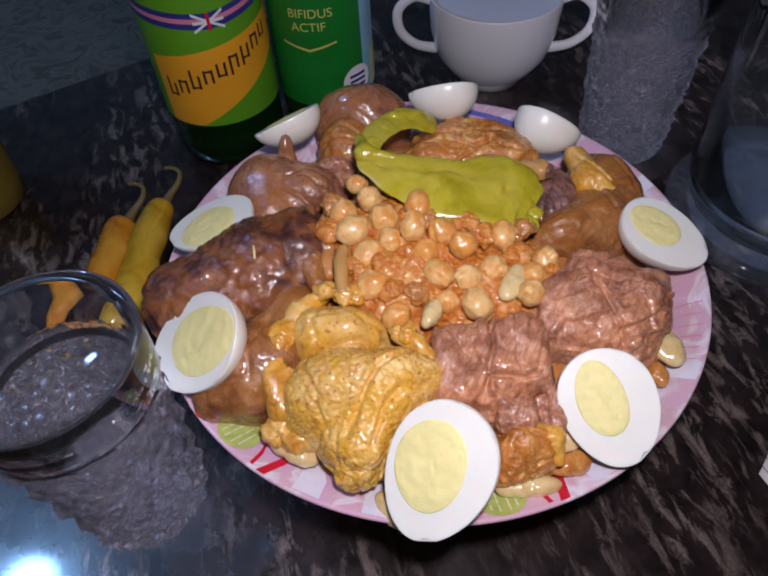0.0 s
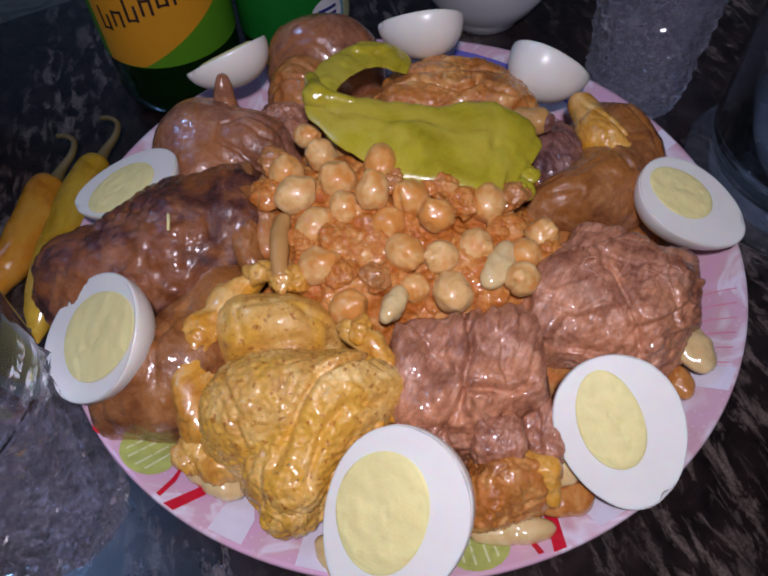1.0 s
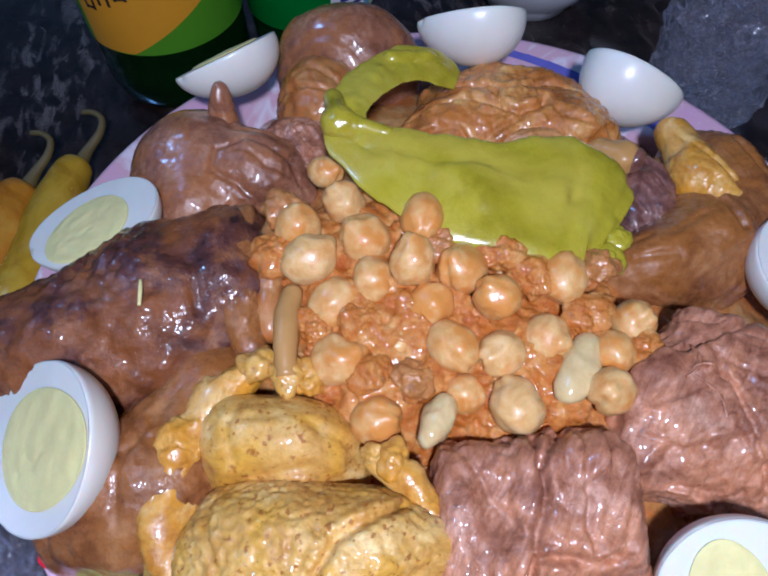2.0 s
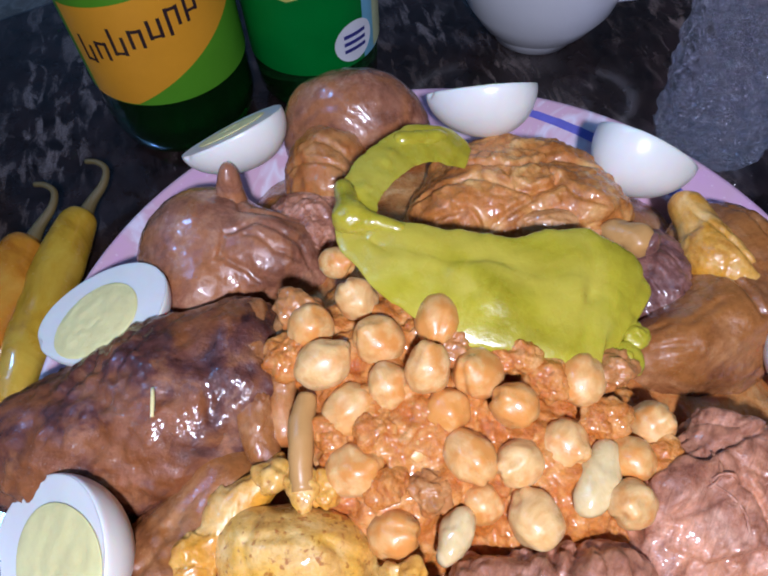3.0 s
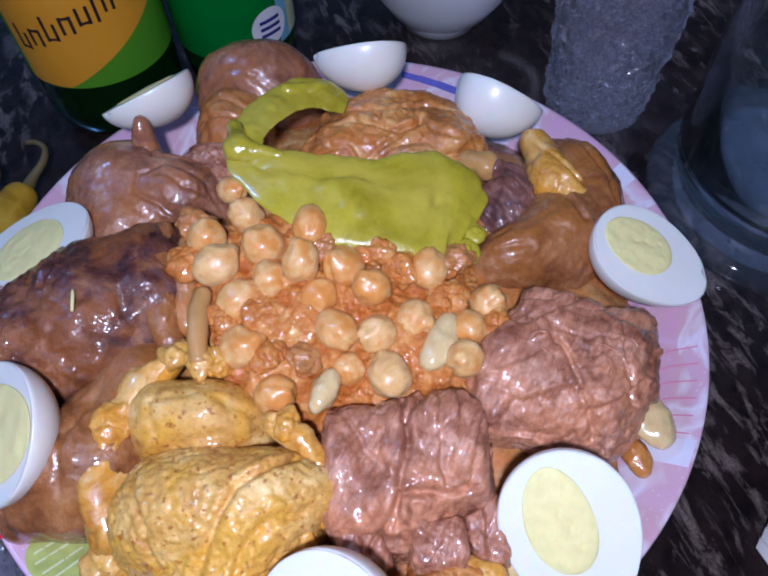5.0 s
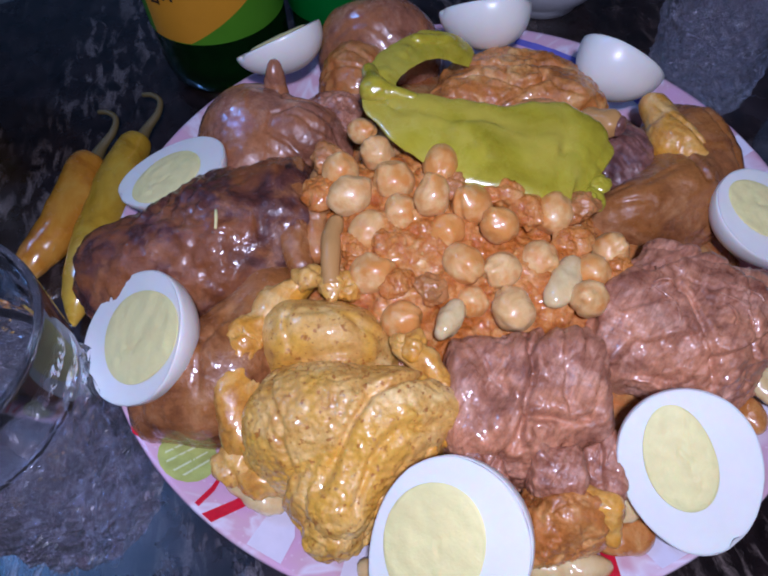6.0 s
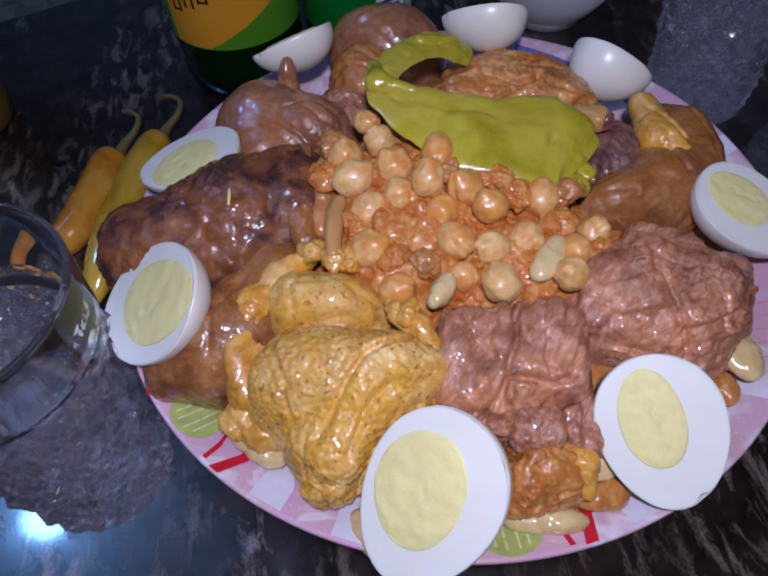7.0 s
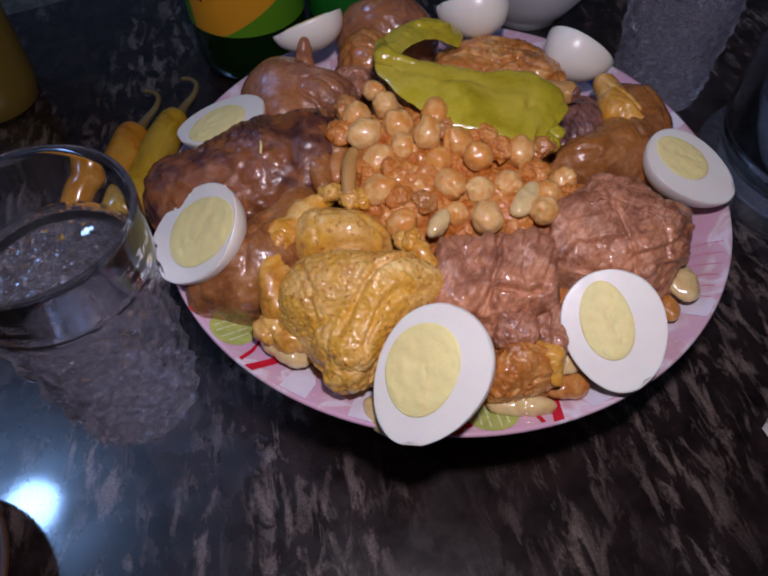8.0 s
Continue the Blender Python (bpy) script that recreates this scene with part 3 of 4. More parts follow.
piece = lump("chicken_piece", [E(-0.0780, -0.0740, 0.0810, 0.0200, 0.0200, 0.0240, 34), C(-0.0960, -0.0880, 0.0860, -0.0830, -0.0820, 0.0890, 0.0085, 0.0140), C(-0.0830, -0.0820, 0.0890, -0.0720, -0.0730, 0.0930, 0.0150, 0.0150), C(-0.0720, -0.0730, 0.0930, -0.0620, -0.0480, 0.0990, 0.0150, 0.0120)], M_BROWN_SKIN, "brown smooth-skinned stewed piece of chicken", "chicken", k=0.004, relief=both(grainy(0.0012, 70, 2, 2), groove(0.0010, 0.0012, [(-0.0700, -0.0560), (-0.0760, -0.0720), (-0.0740, -0.0900)], [(-0.0660, -0.0500), (-0.0710, -0.0640)]), strands(0.0003, 300, 60, 40), grainy(0.0003, 350)), sub=6)
scrap_dice = random.Random(3)
for i in range(5):
    a = scrap_dice.uniform(-0.010, 0.010)
    lump("skin_shred", [E(-0.084 + a, -0.080 + scrap_dice.uniform(-0.008, 0.008), 0.1030, 0.003, 0.0018, 0.0014, 60 * i)], M_FAT2, "", parent=piece, relief=grainy(0.0008, 260, i), sub=3)

roast = lump("roasted_meat", [C(-0.1180, -0.0370, 0.0890, -0.0820, -0.0230, 0.0950, 0.0230, 0.0260), C(-0.0820, -0.0230, 0.0950, -0.0650, -0.0180, 0.0970, 0.0260, 0.0235), E(-0.0640, -0.0060, 0.0960, 0.0140, 0.0160, 0.0235, 4), E(-0.0960, -0.0420, 0.0880, 0.0260, 0.0180, 0.0250, 20)], M_DARK, "dark roasted piece of meat with glossy bubbled crust", "meat", k=0.004, relief=both(grainy(0.0014, 60, 1, 3), grainy(0.0011, 330, 2, 2), groove(0.0012, 0.0012, [(-0.0700, 0.0020), (-0.0690, -0.0180), (-0.0650, -0.0350)], [(-0.0900, -0.0080), (-0.0940, -0.0240)], [(-0.1060, -0.0160), (-0.1100, -0.0300)])), sub=6, origin=(-0.09, -0.026, 0.086))
lump("curled_skin", [C(-0.0607, 0.0015, 0.1150, -0.0580, -0.0148, 0.1150, 0.0040, 0.0048), C(-0.0580, -0.0148, 0.1150, -0.0570, -0.0260, 0.1130, 0.0048, 0.0050), C(-0.0570, -0.0260, 0.1130, -0.0510, -0.0400, 0.1100, 0.0050, 0.0050)], M_BROWN_SKIN, "curled brown skin edge", parent=roast, k=0.002, relief=both(grainy(0.0016, 110, 1, 3), cracks(0.0009, 120, 2), grainy(0.0005, 420)), sub=6)
lump("curled_skin", [C(-0.0517, -0.0004, 0.1130, -0.0495, -0.0180, 0.1130, 0.0036, 0.0042), C(-0.0495, -0.0180, 0.1130, -0.0462, -0.0340, 0.1100, 0.0042, 0.0036)], M_FAT2, "", parent=roast, k=0.002, relief=both(grainy(0.0016, 120, 2, 3), grainy(0.0005, 420)), sub=5)

shank = lump("boiled_shank", [E(-0.0900, 0.0360, 0.0870, 0.0245, 0.0265, 0.0285, 0), E(-0.0660, 0.0330, 0.0890, 0.0230, 0.0190, 0.0255, 10), E(-0.0840, 0.0150, 0.0860, 0.0140, 0.0140, 0.0230, 4)], M_SHANK, "greyish brown boiled shank with smooth gelatinous skin", "meat", k=0.004, relief=both(grainy(0.0012, 60, 3, 2), groove(0.0010, 0.0010, [(-0.0780, 0.0230), (-0.0764, 0.0310), (-0.0670, 0.0344), (-0.0531, 0.0317), (-0.0469, 0.0240)], [(-0.0763, 0.0230), (-0.0638, 0.0177), (-0.0522, 0.0162)], [(-0.0800, 0.0520), (-0.0731, 0.0408), (-0.0591, 0.0391), (-0.0432, 0.0459)]), groove(0.0008, 0.0008, [(-0.0700, 0.0300), (-0.0600, 0.0260), (-0.0520, 0.0270)], [(-0.0660, 0.0450), (-0.0560, 0.0470)]), grainy(0.0003, 300, 0)), sub=7, origin=(-0.078, 0.034, 0.083))
lump("tendon_tip", [C(-0.0795, 0.0480, 0.1080, -0.0792, 0.0530, 0.1200, 0.0058, 0.0030)], M_SHANK, "pointed tendon tip", parent=shank, relief=grainy(0.0008, 160), sub=4)
lump("torn_flesh", [E(-0.0500, 0.0400, 0.0960, 0.0110, 0.0100, 0.0150, 24), E(-0.0540, 0.0500, 0.0930, 0.0190, 0.0115, 0.0180, 10)], M_FIBRE, "torn pinkish flesh", parent=shank, k=0.002, relief=both(ledges(0.0014, 80, 1, 20), cracks(0.0012, 80, 2, 0.05), grainy(0.0006, 300)), sub=6)
rounded = lump("round_meat", [E(-0.0430, 0.1030, 0.0890, 0.0305, 0.0220, 0.0300, 0)], M_SHANK, "rounded brown boiled meat at the rim of the bowl", "meat", relief=both(grainy(0.0012, 55, 1, 2), groove(0.0006, 0.0012, [(-0.0670, 0.0900), (-0.0550, 0.0930), (-0.0392, 0.0890), (-0.0259, 0.0860)]), grainy(0.0003, 300, 2)), sub=6)
lump("torn_flesh", [E(-0.0510, 0.0780, 0.0890, 0.0175, 0.0160, 0.0245, 4), E(-0.0480, 0.0640, 0.0890, 0.0150, 0.0110, 0.0220, 4)], M_FAT2, "torn tan flesh", parent=rounded, k=0.003, relief=both(groove(0.0014, 0.0010, [(-0.0528, 0.0757), (-0.0394, 0.0711), (-0.0365, 0.0786)], [(-0.0640, 0.0700), (-0.0520, 0.0660), (-0.0400, 0.0640)]), grainy(0.0013, 110, 2, 3), grainy(0.0004, 400)), sub=6)
bony = lump("saucy_meat", [E(0.0180, 0.0560, 0.0900, 0.0360, 0.0240, 0.0310, 0), E(0.0440, 0.0520, 0.0900, 0.0180, 0.0190, 0.0290, -11), E(-0.0020, 0.0470, 0.0900, 0.0170, 0.0130, 0.0290, 4), E(0.0220, 0.0760, 0.0880, 0.0340, 0.0130, 0.0270, 0)], M_ORANGE, "orange-brown meat on the bone in sauce", "meat", k=0.003, relief=both(groove(0.0024, 0.0012, [(0.0000, 0.0640), (0.0174, 0.0610), (0.0330, 0.0690), (0.0460, 0.0690)], [(-0.0130, 0.0510), (0.0039, 0.0550), (0.0236, 0.0490), (0.0330, 0.0560)], [(0.0280, 0.0360), (0.0391, 0.0400), (0.0519, 0.0430)]), groove(0.0015, 0.0009, [(-0.0151, 0.0400), (0.0009, 0.0420), (0.0074, 0.0380), (0.0235, 0.0470)], [(0.0120, 0.0590), (0.0160, 0.0520)], [(0.0300, 0.0600), (0.0370, 0.0500), (0.0450, 0.0480)]), grainy(0.0014, 110, 2, 3), grainy(0.0006, 400, 0)), sub=7, origin=(0.02, 0.058, 0.085))
lump("torn_flesh", [E(0.0060, 0.0480, 0.1090, 0.0160, 0.0075, 0.0090, 14), E(0.0280, 0.0440, 0.1090, 0.0150, 0.0070, 0.0090, -6)], M_FAT2, "torn orange flesh", parent=bony, k=0.0015, relief=both(ledges(0.0010, 120, 0, 10), grainy(0.0014, 150, 0, 3), grainy(0.0005, 420)), sub=6)
lump("bone", [C(0.0500, 0.0410, 0.1120, 0.0565, 0.0375, 0.1130, 0.0044, 0.0054)], M_BONE, "pale cut bone end", parent=bony, relief=grainy(0.0006, 260), sub=4)
lump("marrow", [E(0.0605, 0.0355, 0.1135, 0.0022, 0.0036, 0.0040, -25)], M_DARKFLESH, "dark marrow", parent=bony, relief=grainy(0.0005, 260), sub=4)
fatty = lump("fatty_meat", [E(0.0940, 0.0470, 0.0860, 0.0190, 0.0240, 0.0235, 20), E(0.0680, 0.0070, 0.0870, 0.0210, 0.0130, 0.0230, 20), E(0.0840, 0.0180, 0.0870, 0.0170, 0.0190, 0.0220, 30), E(0.1000, 0.0300, 0.0850, 0.0130, 0.0160, 0.0210, 4)], M_BROWN_SKIN, "brown glossy stewed meat with a golden fat seam", "meat", k=0.004, relief=both(grainy(0.0014, 60, 0, 2), groove(0.0016, 0.0011, [(0.0946, 0.0608), (0.0999, 0.0458), (0.1054, 0.0338), (0.1083, 0.0262)], [(0.0780, 0.0360), (0.0860, 0.0290), (0.0926, 0.0160)]), groove(0.0007, 0.0009, [(0.0580, 0.0080), (0.0700, 0.0100), (0.0800, 0.0180)], [(0.0600, 0.0020), (0.0720, 0.0030)]), strands(0.0003, 260, 50, 30), grainy(0.0003, 300)), sub=7, origin=(0.085, 0.03, 0.083))
lump("dark_flesh", [E(0.0660, 0.0340, 0.0870, 0.0150, 0.0210, 0.0215, 4)], M_DARKFLESH, "dark torn flesh", parent=fatty, relief=both(ledges(0.0012, 90, 5, -50), strands(0.0006, 420, 60, -50), grainy(0.0005, 300)), sub=6)
lump("fat_seam", [C(0.0800, 0.0600, 0.1020, 0.0850, 0.0400, 0.1035, 0.0065, 0.0080), C(0.0850, 0.0400, 0.1035, 0.0950, 0.0250, 0.1000, 0.0080, 0.0072)], M_FAT, "soft golden fat seam", parent=fatty, k=0.003, relief=both(grainy(0.0018, 70, 0, 3), groove(0.0012, 0.0009, [(0.0790, 0.0540), (0.0860, 0.0410), (0.0940, 0.0310)]), grainy(0.0004, 300)), sub=6)

FLESH = both(ledges(0.0028, 42, 3, 35, 1.8), cracks(0.0007, 55, 1, 0.03), strands(0.0002, 260, 20, 35), strands(0.0003, 700, 50, 35, 4), grainy(0.0008, 130, 1, 2), grainy(0.0006, 260, 2, 3), groove(0.0022, 0.0011, [(0.0747, -0.0386), (0.0801, -0.0511), (0.0831, -0.0628), (0.0845, -0.0684)], [(0.0645, -0.0338), (0.0733, -0.0298), (0.0843, -0.0220)]), groove(0.0014, 0.0010, [(0.0560, -0.0477), (0.0674, -0.0436), (0.0746, -0.0399)], [(0.0972, -0.0269), (0.0958, -0.0472), (0.0984, -0.0593)]))
shred = lump("shredded_beef", [B(0.0800, -0.0390, 0.0870, 0.0240, 0.0200, 0.0270, -22, 9), B(0.1000, -0.0370, 0.0820, 0.0140, 0.0240, 0.0240, -12, -6), E(0.0860, -0.0580, 0.0820, 0.0230, 0.0170, 0.0270, 4), B(0.0620, -0.0470, 0.0860, 0.0150, 0.0170, 0.0270, 6, 10)], M_FIBRE, "pinkish brown pulled beef with loose strands", "meat", k=0.002, relief=FLESH, sub=7, origin=(0.085, -0.042, 0.08))
for lobe in ([B(0.0860, -0.0380, 0.1000, 0.0085, 0.0130, 0.0125, -24, 14)], [B(0.0780, -0.0250, 0.1020, 0.0140, 0.0070, 0.0120, -14, 12)], [B(0.1000, -0.0400, 0.0960, 0.0080, 0.0150, 0.0110, -16, -8)], [B(0.0690, -0.0520, 0.0960, 0.0110, 0.0100, 0.0150, 14, 10)]):
    lump("meat_chunk", lobe, M_FIBRE, "ragged torn beef chunk", parent=shred, relief=FLESH, sub=6)
GRAIN = both(ledges(0.0022, 38, 0, 100, 1.8), cracks(0.0006, 50, 2, 0.03), strands(0.0002, 260, 18, 70, 1), strands(0.0003, 700, 50, 70, 5), grainy(0.0008, 130, 3, 2), grainy(0.0005, 260, 4, 3), groove(0.0024, 0.0011, [(0.0262, -0.0580), (0.0267, -0.0750), (0.0260, -0.0879), (0.0248, -0.0985)], [(0.0183, -0.1039), (0.0263, -0.0917), (0.0357, -0.0892), (0.0487, -0.0877)], [(0.0262, -0.0670), (0.0299, -0.0613), (0.0332, -0.0567)]), groove(0.0013, 0.0010, [(0.0501, -0.0613), (0.0498, -0.0725), (0.0475, -0.0857)], [(0.0071, -0.0646), (0.0127, -0.0755), (0.0214, -0.0854)], [(0.0380, -0.0580), (0.0370, -0.0720), (0.0390, -0.0850)]))
beef = lump("boiled_beef", [B(0.0140, -0.0760, 0.0880, 0.0135, 0.0215, 0.0300, 4, 10), B(0.0385, -0.0710, 0.0880, 0.0150, 0.0190, 0.0310, 4, 10), E(0.0260, -0.0900, 0.0870, 0.0220, 0.0150, 0.0270, 4)], M_FIBRE, "large boiled beef joint with coarse torn grain", "meat", k=0.0020, relief=GRAIN, sub=7, origin=(0.027, -0.076, 0.082))
for lobe in ([B(0.0365, -0.0975, 0.0950, 0.0115, 0.0100, 0.0165, 8, 16)], [B(0.0150, -0.0980, 0.0900, 0.0095, 0.0100, 0.0190, 12, 16)], [B(0.0500, -0.0930, 0.0900, 0.0075, 0.0120, 0.0160, 12, 14)]):
    lump("meat_chunk", lobe, M_FIBRE, "ragged torn beef chunk", parent=beef, k=0.002, relief=GRAIN, sub=6)
scrap = lump("meat_scrap", [E(0.0410, -0.1090, 0.0870, 0.0140, 0.0110, 0.0185, 4), E(0.0340, -0.1170, 0.0840, 0.0085, 0.0070, 0.0140, 4)], M_ORANGE, "small orange-brown scrap of meat", "meat", k=0.002, relief=both(grainy(0.0016, 120, 1), cracks(0.0014, 110, 2), grainy(0.0006, 420)), sub=6)
lump("skin_edge", [C(0.0375, -0.1015, 0.1000, 0.0520, -0.1075, 0.0985, 0.0036, 0.0030), C(0.0520, -0.1075, 0.0985, 0.0535, -0.1150, 0.0930, 0.0030, 0.0024)], M_FAT, "pale fatty edge", parent=scrap, relief=grainy(0.0010, 180, 2), sub=5)
strand_dice = random.Random(9)
TREES = {ob: BVHTree.FromPolygons([v.co[:] for v in ob.data.vertices], [f.vertices[:] for f in ob.data.polygons]) for ob in (shred,)}
for i in range(14):
    home = shred
    cx, cy = ((0.076, -0.028), (0.092, -0.040))[i % 2]
    x, y, a = cx + strand_dice.uniform(-0.020, 0.020), cy + strand_dice.uniform(-0.014, 0.014), strand_dice.uniform(0.2, 2.4)
    q = home.location
    l = strand_dice.uniform(0.003, 0.007)
    rows = []
    for k in range(4):
        px, py = x + l * k * 0.7 * math.cos(a + 0.3 * k) - q.x, y + l * k * 0.7 * math.sin(a + 0.3 * k) - q.y
        hit = TREES[home].ray_cast(Vector((px, py, 0.1)), Vector((0, 0, -1)))[0]
        rows.append((px, py, (hit.z if hit else 0.0) + 0.0004, 0.0005 - 0.0002 * (k in (0, 3))))
    if max(r[2] for r in rows) - min(r[2] for r in rows) > 0.008:
        continue
    part("meat_strand", tube(rows, 10, 8, relief=grainy(0.0002, 500)), M_FIBRE, home)

for x, y, z, a, b, t, kind in ((-0.0125, -0.1345, 0.082, 0.009, 0.005, -50, 0), (0.0573, -0.1001, 0.088, 0.009, 0.008, 20, 0), (0.0600, -0.1110, 0.083, 0.009, 0.006, 15, 1), (0.1044, -0.0660, 0.083, 0.005, 0.007, 20, 1), (0.110, -0.0541, 0.087, 0.007, 0.011, 10, 0), (-0.0556, -0.1104, 0.084, 0.012, 0.006, -25, 0), (0.1067, 0.0200, 0.089, 0.011, 0.006, 50, 0), (0.0015, -0.0585, 0.1125, 0.0040, 0.008, -20, 0), (0.0375, -0.0410, 0.1150, 0.0055, 0.011, -25, 0), (0.043, -0.1215, 0.082, 0.014, 0.004, 8, 0)):
    lump("carrot_piece" if kind else "onion_piece", [E(x, y, z, a, b, 0.0045, t)], M_CARROT if kind else M_ONION, "soft orange piece of stewed carrot" if kind else "soft translucent piece of stewed onion", "carrot" if kind else "onion", "vegetable scraps", relief=grainy(0.0012, 130, 1), sub=4)
thing("celery_stalk", tube([(-0.0395, -0.0265, 0.1200, 0.0026), (-0.0398, -0.0340, 0.1200, 0.0034), (-0.0390, -0.0430, 0.1185, 0.0034), (-0.0374, -0.0510, 0.1165, 0.0028)], 20, 12, relief=grainy(0.0004, 300)), M_BONE, "short brown stewed stalk beside the chickpeas", "stalk")
thing("grain_strand", tube([(-0.0808, -0.0290, 0.1235, 0.0005), (-0.0795, -0.0330, 0.1240, 0.0006), (-0.0787, -0.0370, 0.1235, 0.0005)], 8, 8), M_YOLK, "tiny pale strand lying on the dark meat", "strand")


def pea_mesh(seed):
    dirs, faces = sphere(4)
    p = dirs * 0.0071
    beak = np.clip((dirs @ np.array([0.85, 0, 0.53]) - 0.86) / 0.14, 0, 1)
    p = p + dirs * (beak ** 1.5 * 0.0016)[:, None]
    p = p - dirs * (0.0011 * np.exp(-(dirs[:, 1] / 0.16) ** 2) * np.clip(dirs[:, 0] + 0.2, 0, 1))[:, None]
    p = p + dirs * (0.0006 * fbm(dirs + seed * 3.0, 1.6, 2, seed))[:, None]
    return mesh_from("chickpea", p * np.array([1.0, 0.93, 0.95]), faces, M_PEA)


PEA_MESHES = [pea_mesh(s) for s in range(4)]
PEAS = [(-0.0292, 0.0030, 0.1245, 0.0065), (-0.0372, 0.0174, 0.1213, 0.0052), (-0.0214, -0.0101, 0.1245, 0.0073), (-0.0076, -0.0196, 0.1294, 0.0063), (-0.0180, -0.0226, 0.1237, 0.0061), (-0.0059, -0.0050, 0.1290, 0.0067), (0.0060, -0.0179, 0.1241, 0.0071), (0.0154, -0.0264, 0.1251, 0.0065), (-0.0019, -0.0279, 0.1215, 0.0062), (0.0049, -0.0391, 0.1192, 0.0068), (0.0174, -0.0392, 0.1175, 0.0064), (0.0298, -0.0325, 0.1155, 0.0071)]
PEAS += [(0.0216, -0.0525, 0.1152, 0.0071), (-0.0134, -0.0586, 0.1128, 0.0067), (0.0451, -0.0471, 0.1170, 0.0064), (0.0468, -0.0349, 0.1156, 0.0061), (0.0535, -0.0242, 0.1133, 0.0065), (0.0337, -0.0157, 0.1205, 0.0073), (-0.0361, -0.0187, 0.1253, 0.0071), (-0.0412, -0.0081, 0.1246, 0.0069), (-0.0251, -0.0444, 0.1170, 0.0071), (-0.0283, -0.0293, 0.1192, 0.0073), (-0.0107, -0.0369, 0.1144, 0.0058), (0.0084, -0.0486, 0.1118, 0.0057)]
dice = random.Random(4)
for i, (x, y, z, r) in enumerate(PEAS):
    ob = new("chickpea", PEA_MESHES[i % 4])
    k = r / 0.0070
    ob.matrix_world = pose(x, y, z - 0.0015, dice.uniform(-50, 50), dice.uniform(-50, 50), dice.uniform(0, 360)) @ Matrix.Diagonal((k * dice.uniform(0.98, 1.14), k * 0.98, k, 1))
    tagged(ob, "boiled beige chickpea coated in orange sauce", "chickpea", "chickpeas on the stew")

ROLL = [(0.0015, 0.0625, 0.120, 0.0030), (-0.0035, 0.0630, 0.123, 0.0058), (-0.0120, 0.0625, 0.1265, 0.0072), (-0.0210, 0.0560, 0.1290, 0.0074), (-0.0275, 0.0440, 0.1310, 0.0072), (-0.0310, 0.0310, 0.1325, 0.0068), (-0.0290, 0.0190, 0.1335, 0.0080), (-0.0160, 0.0110, 0.1325, 0.0120), (0.0000, 0.0062, 0.1305, 0.0162), (0.0160, 0.0040, 0.1285, 0.0182), (0.0300, 0.0055, 0.1265, 0.0205), (0.0410, 0.0062, 0.1245, 0.0190), (0.0480, 0.0045, 0.1220, 0.0125), (0.0505, 0.0035, 0.1205, 0.0080)]
pepper = thing("green_pepper", tube(ROLL, 170, 64, 0.16, (0.05, -0.22, 0.97), both(grainy(0.0015, 60, 1, 2), groove(0.0012, 0.0016, [(-0.024, 0.016), (-0.005, 0.013), (0.020, 0.012), (0.040, 0.013)], [(0.034, -0.010), (0.037, 0.004), (0.036, 0.020)]), grainy(0.0007, 150, 2, 2), grainy(0.0003, 420, 3, 2))), M_PEPPER, "soft cooked yellow-green pepper folded over the chickpeas", "pepper")


for x, y, z, a, t in ((0.0470, 0.0150, 0.1235, 0.0050, 60), (0.0500, 0.0090, 0.1215, 0.0045, 40), (0.0505, -0.0010, 0.1200, 0.0040, 95), (0.0470, -0.0090, 0.1195, 0.0050, 110)):
    lump("torn_end", [E(x, y, z, a, a * 0.8, 0.0016, t)], M_PEPPER, "ragged torn pepper end", parent=pepper, relief=grainy(0.0014, 220, 1), sub=4)
lump("fold", [C(-0.0360, 0.0350, 0.1330, -0.0330, 0.0230, 0.1350, 0.0034, 0.0030), C(-0.0330, 0.0230, 0.1350, -0.0180, 0.0205, 0.1345, 0.0030, 0.0022)], M_PEPPER, "soft crease fold", parent=pepper, k=0.003, relief=grainy(0.0009, 120, 2), sub=5)
lump("fold", [C(-0.0210, 0.0610, 0.1290, -0.0080, 0.0670, 0.1250, 0.0030, 0.0030)], M_PEPPER, "", parent=pepper, relief=grainy(0.0009, 150, 0), sub=4)


def egg_mesh(seed):
    dirs, faces = sphere(6)
    x, y, z = dirs.T
    w = 0.0228 * (1 - 0.13 * x)
    zz = np.where(z < 0, z, z * 0.035)
    p = np.stack([0.0282 * x, w * y, w * 0.93 * zz], 1)
    rim = np.exp(-(z / 0.08) ** 2)
    d = p * (0.012 * fbm(dirs + seed, 3.0, 3, seed) * rim)[:, None]
    chip = np.exp(-((x - 0.9) ** 2 + (y - 0.4) ** 2 + z ** 2) / 0.012)
    p = p * (1 - 0.07 * chip)[:, None] + d
    p[:, :2] *= (1 - 0.02 * np.exp(-((z - 0.03) / 0.05) ** 2))[:, None]
    flat = np.clip((np.hypot(x, y) - 0.66) / 0.2, 0, 1)
    p[:, 2] = np.where(z > 0, np.minimum(p[:, 2], 0.0003) * 0 + 0.00008 * fbm(p, 120, 2, seed) * flat, p[:, 2])
    return mesh_from("egg_white", p, faces, M_WHITE)


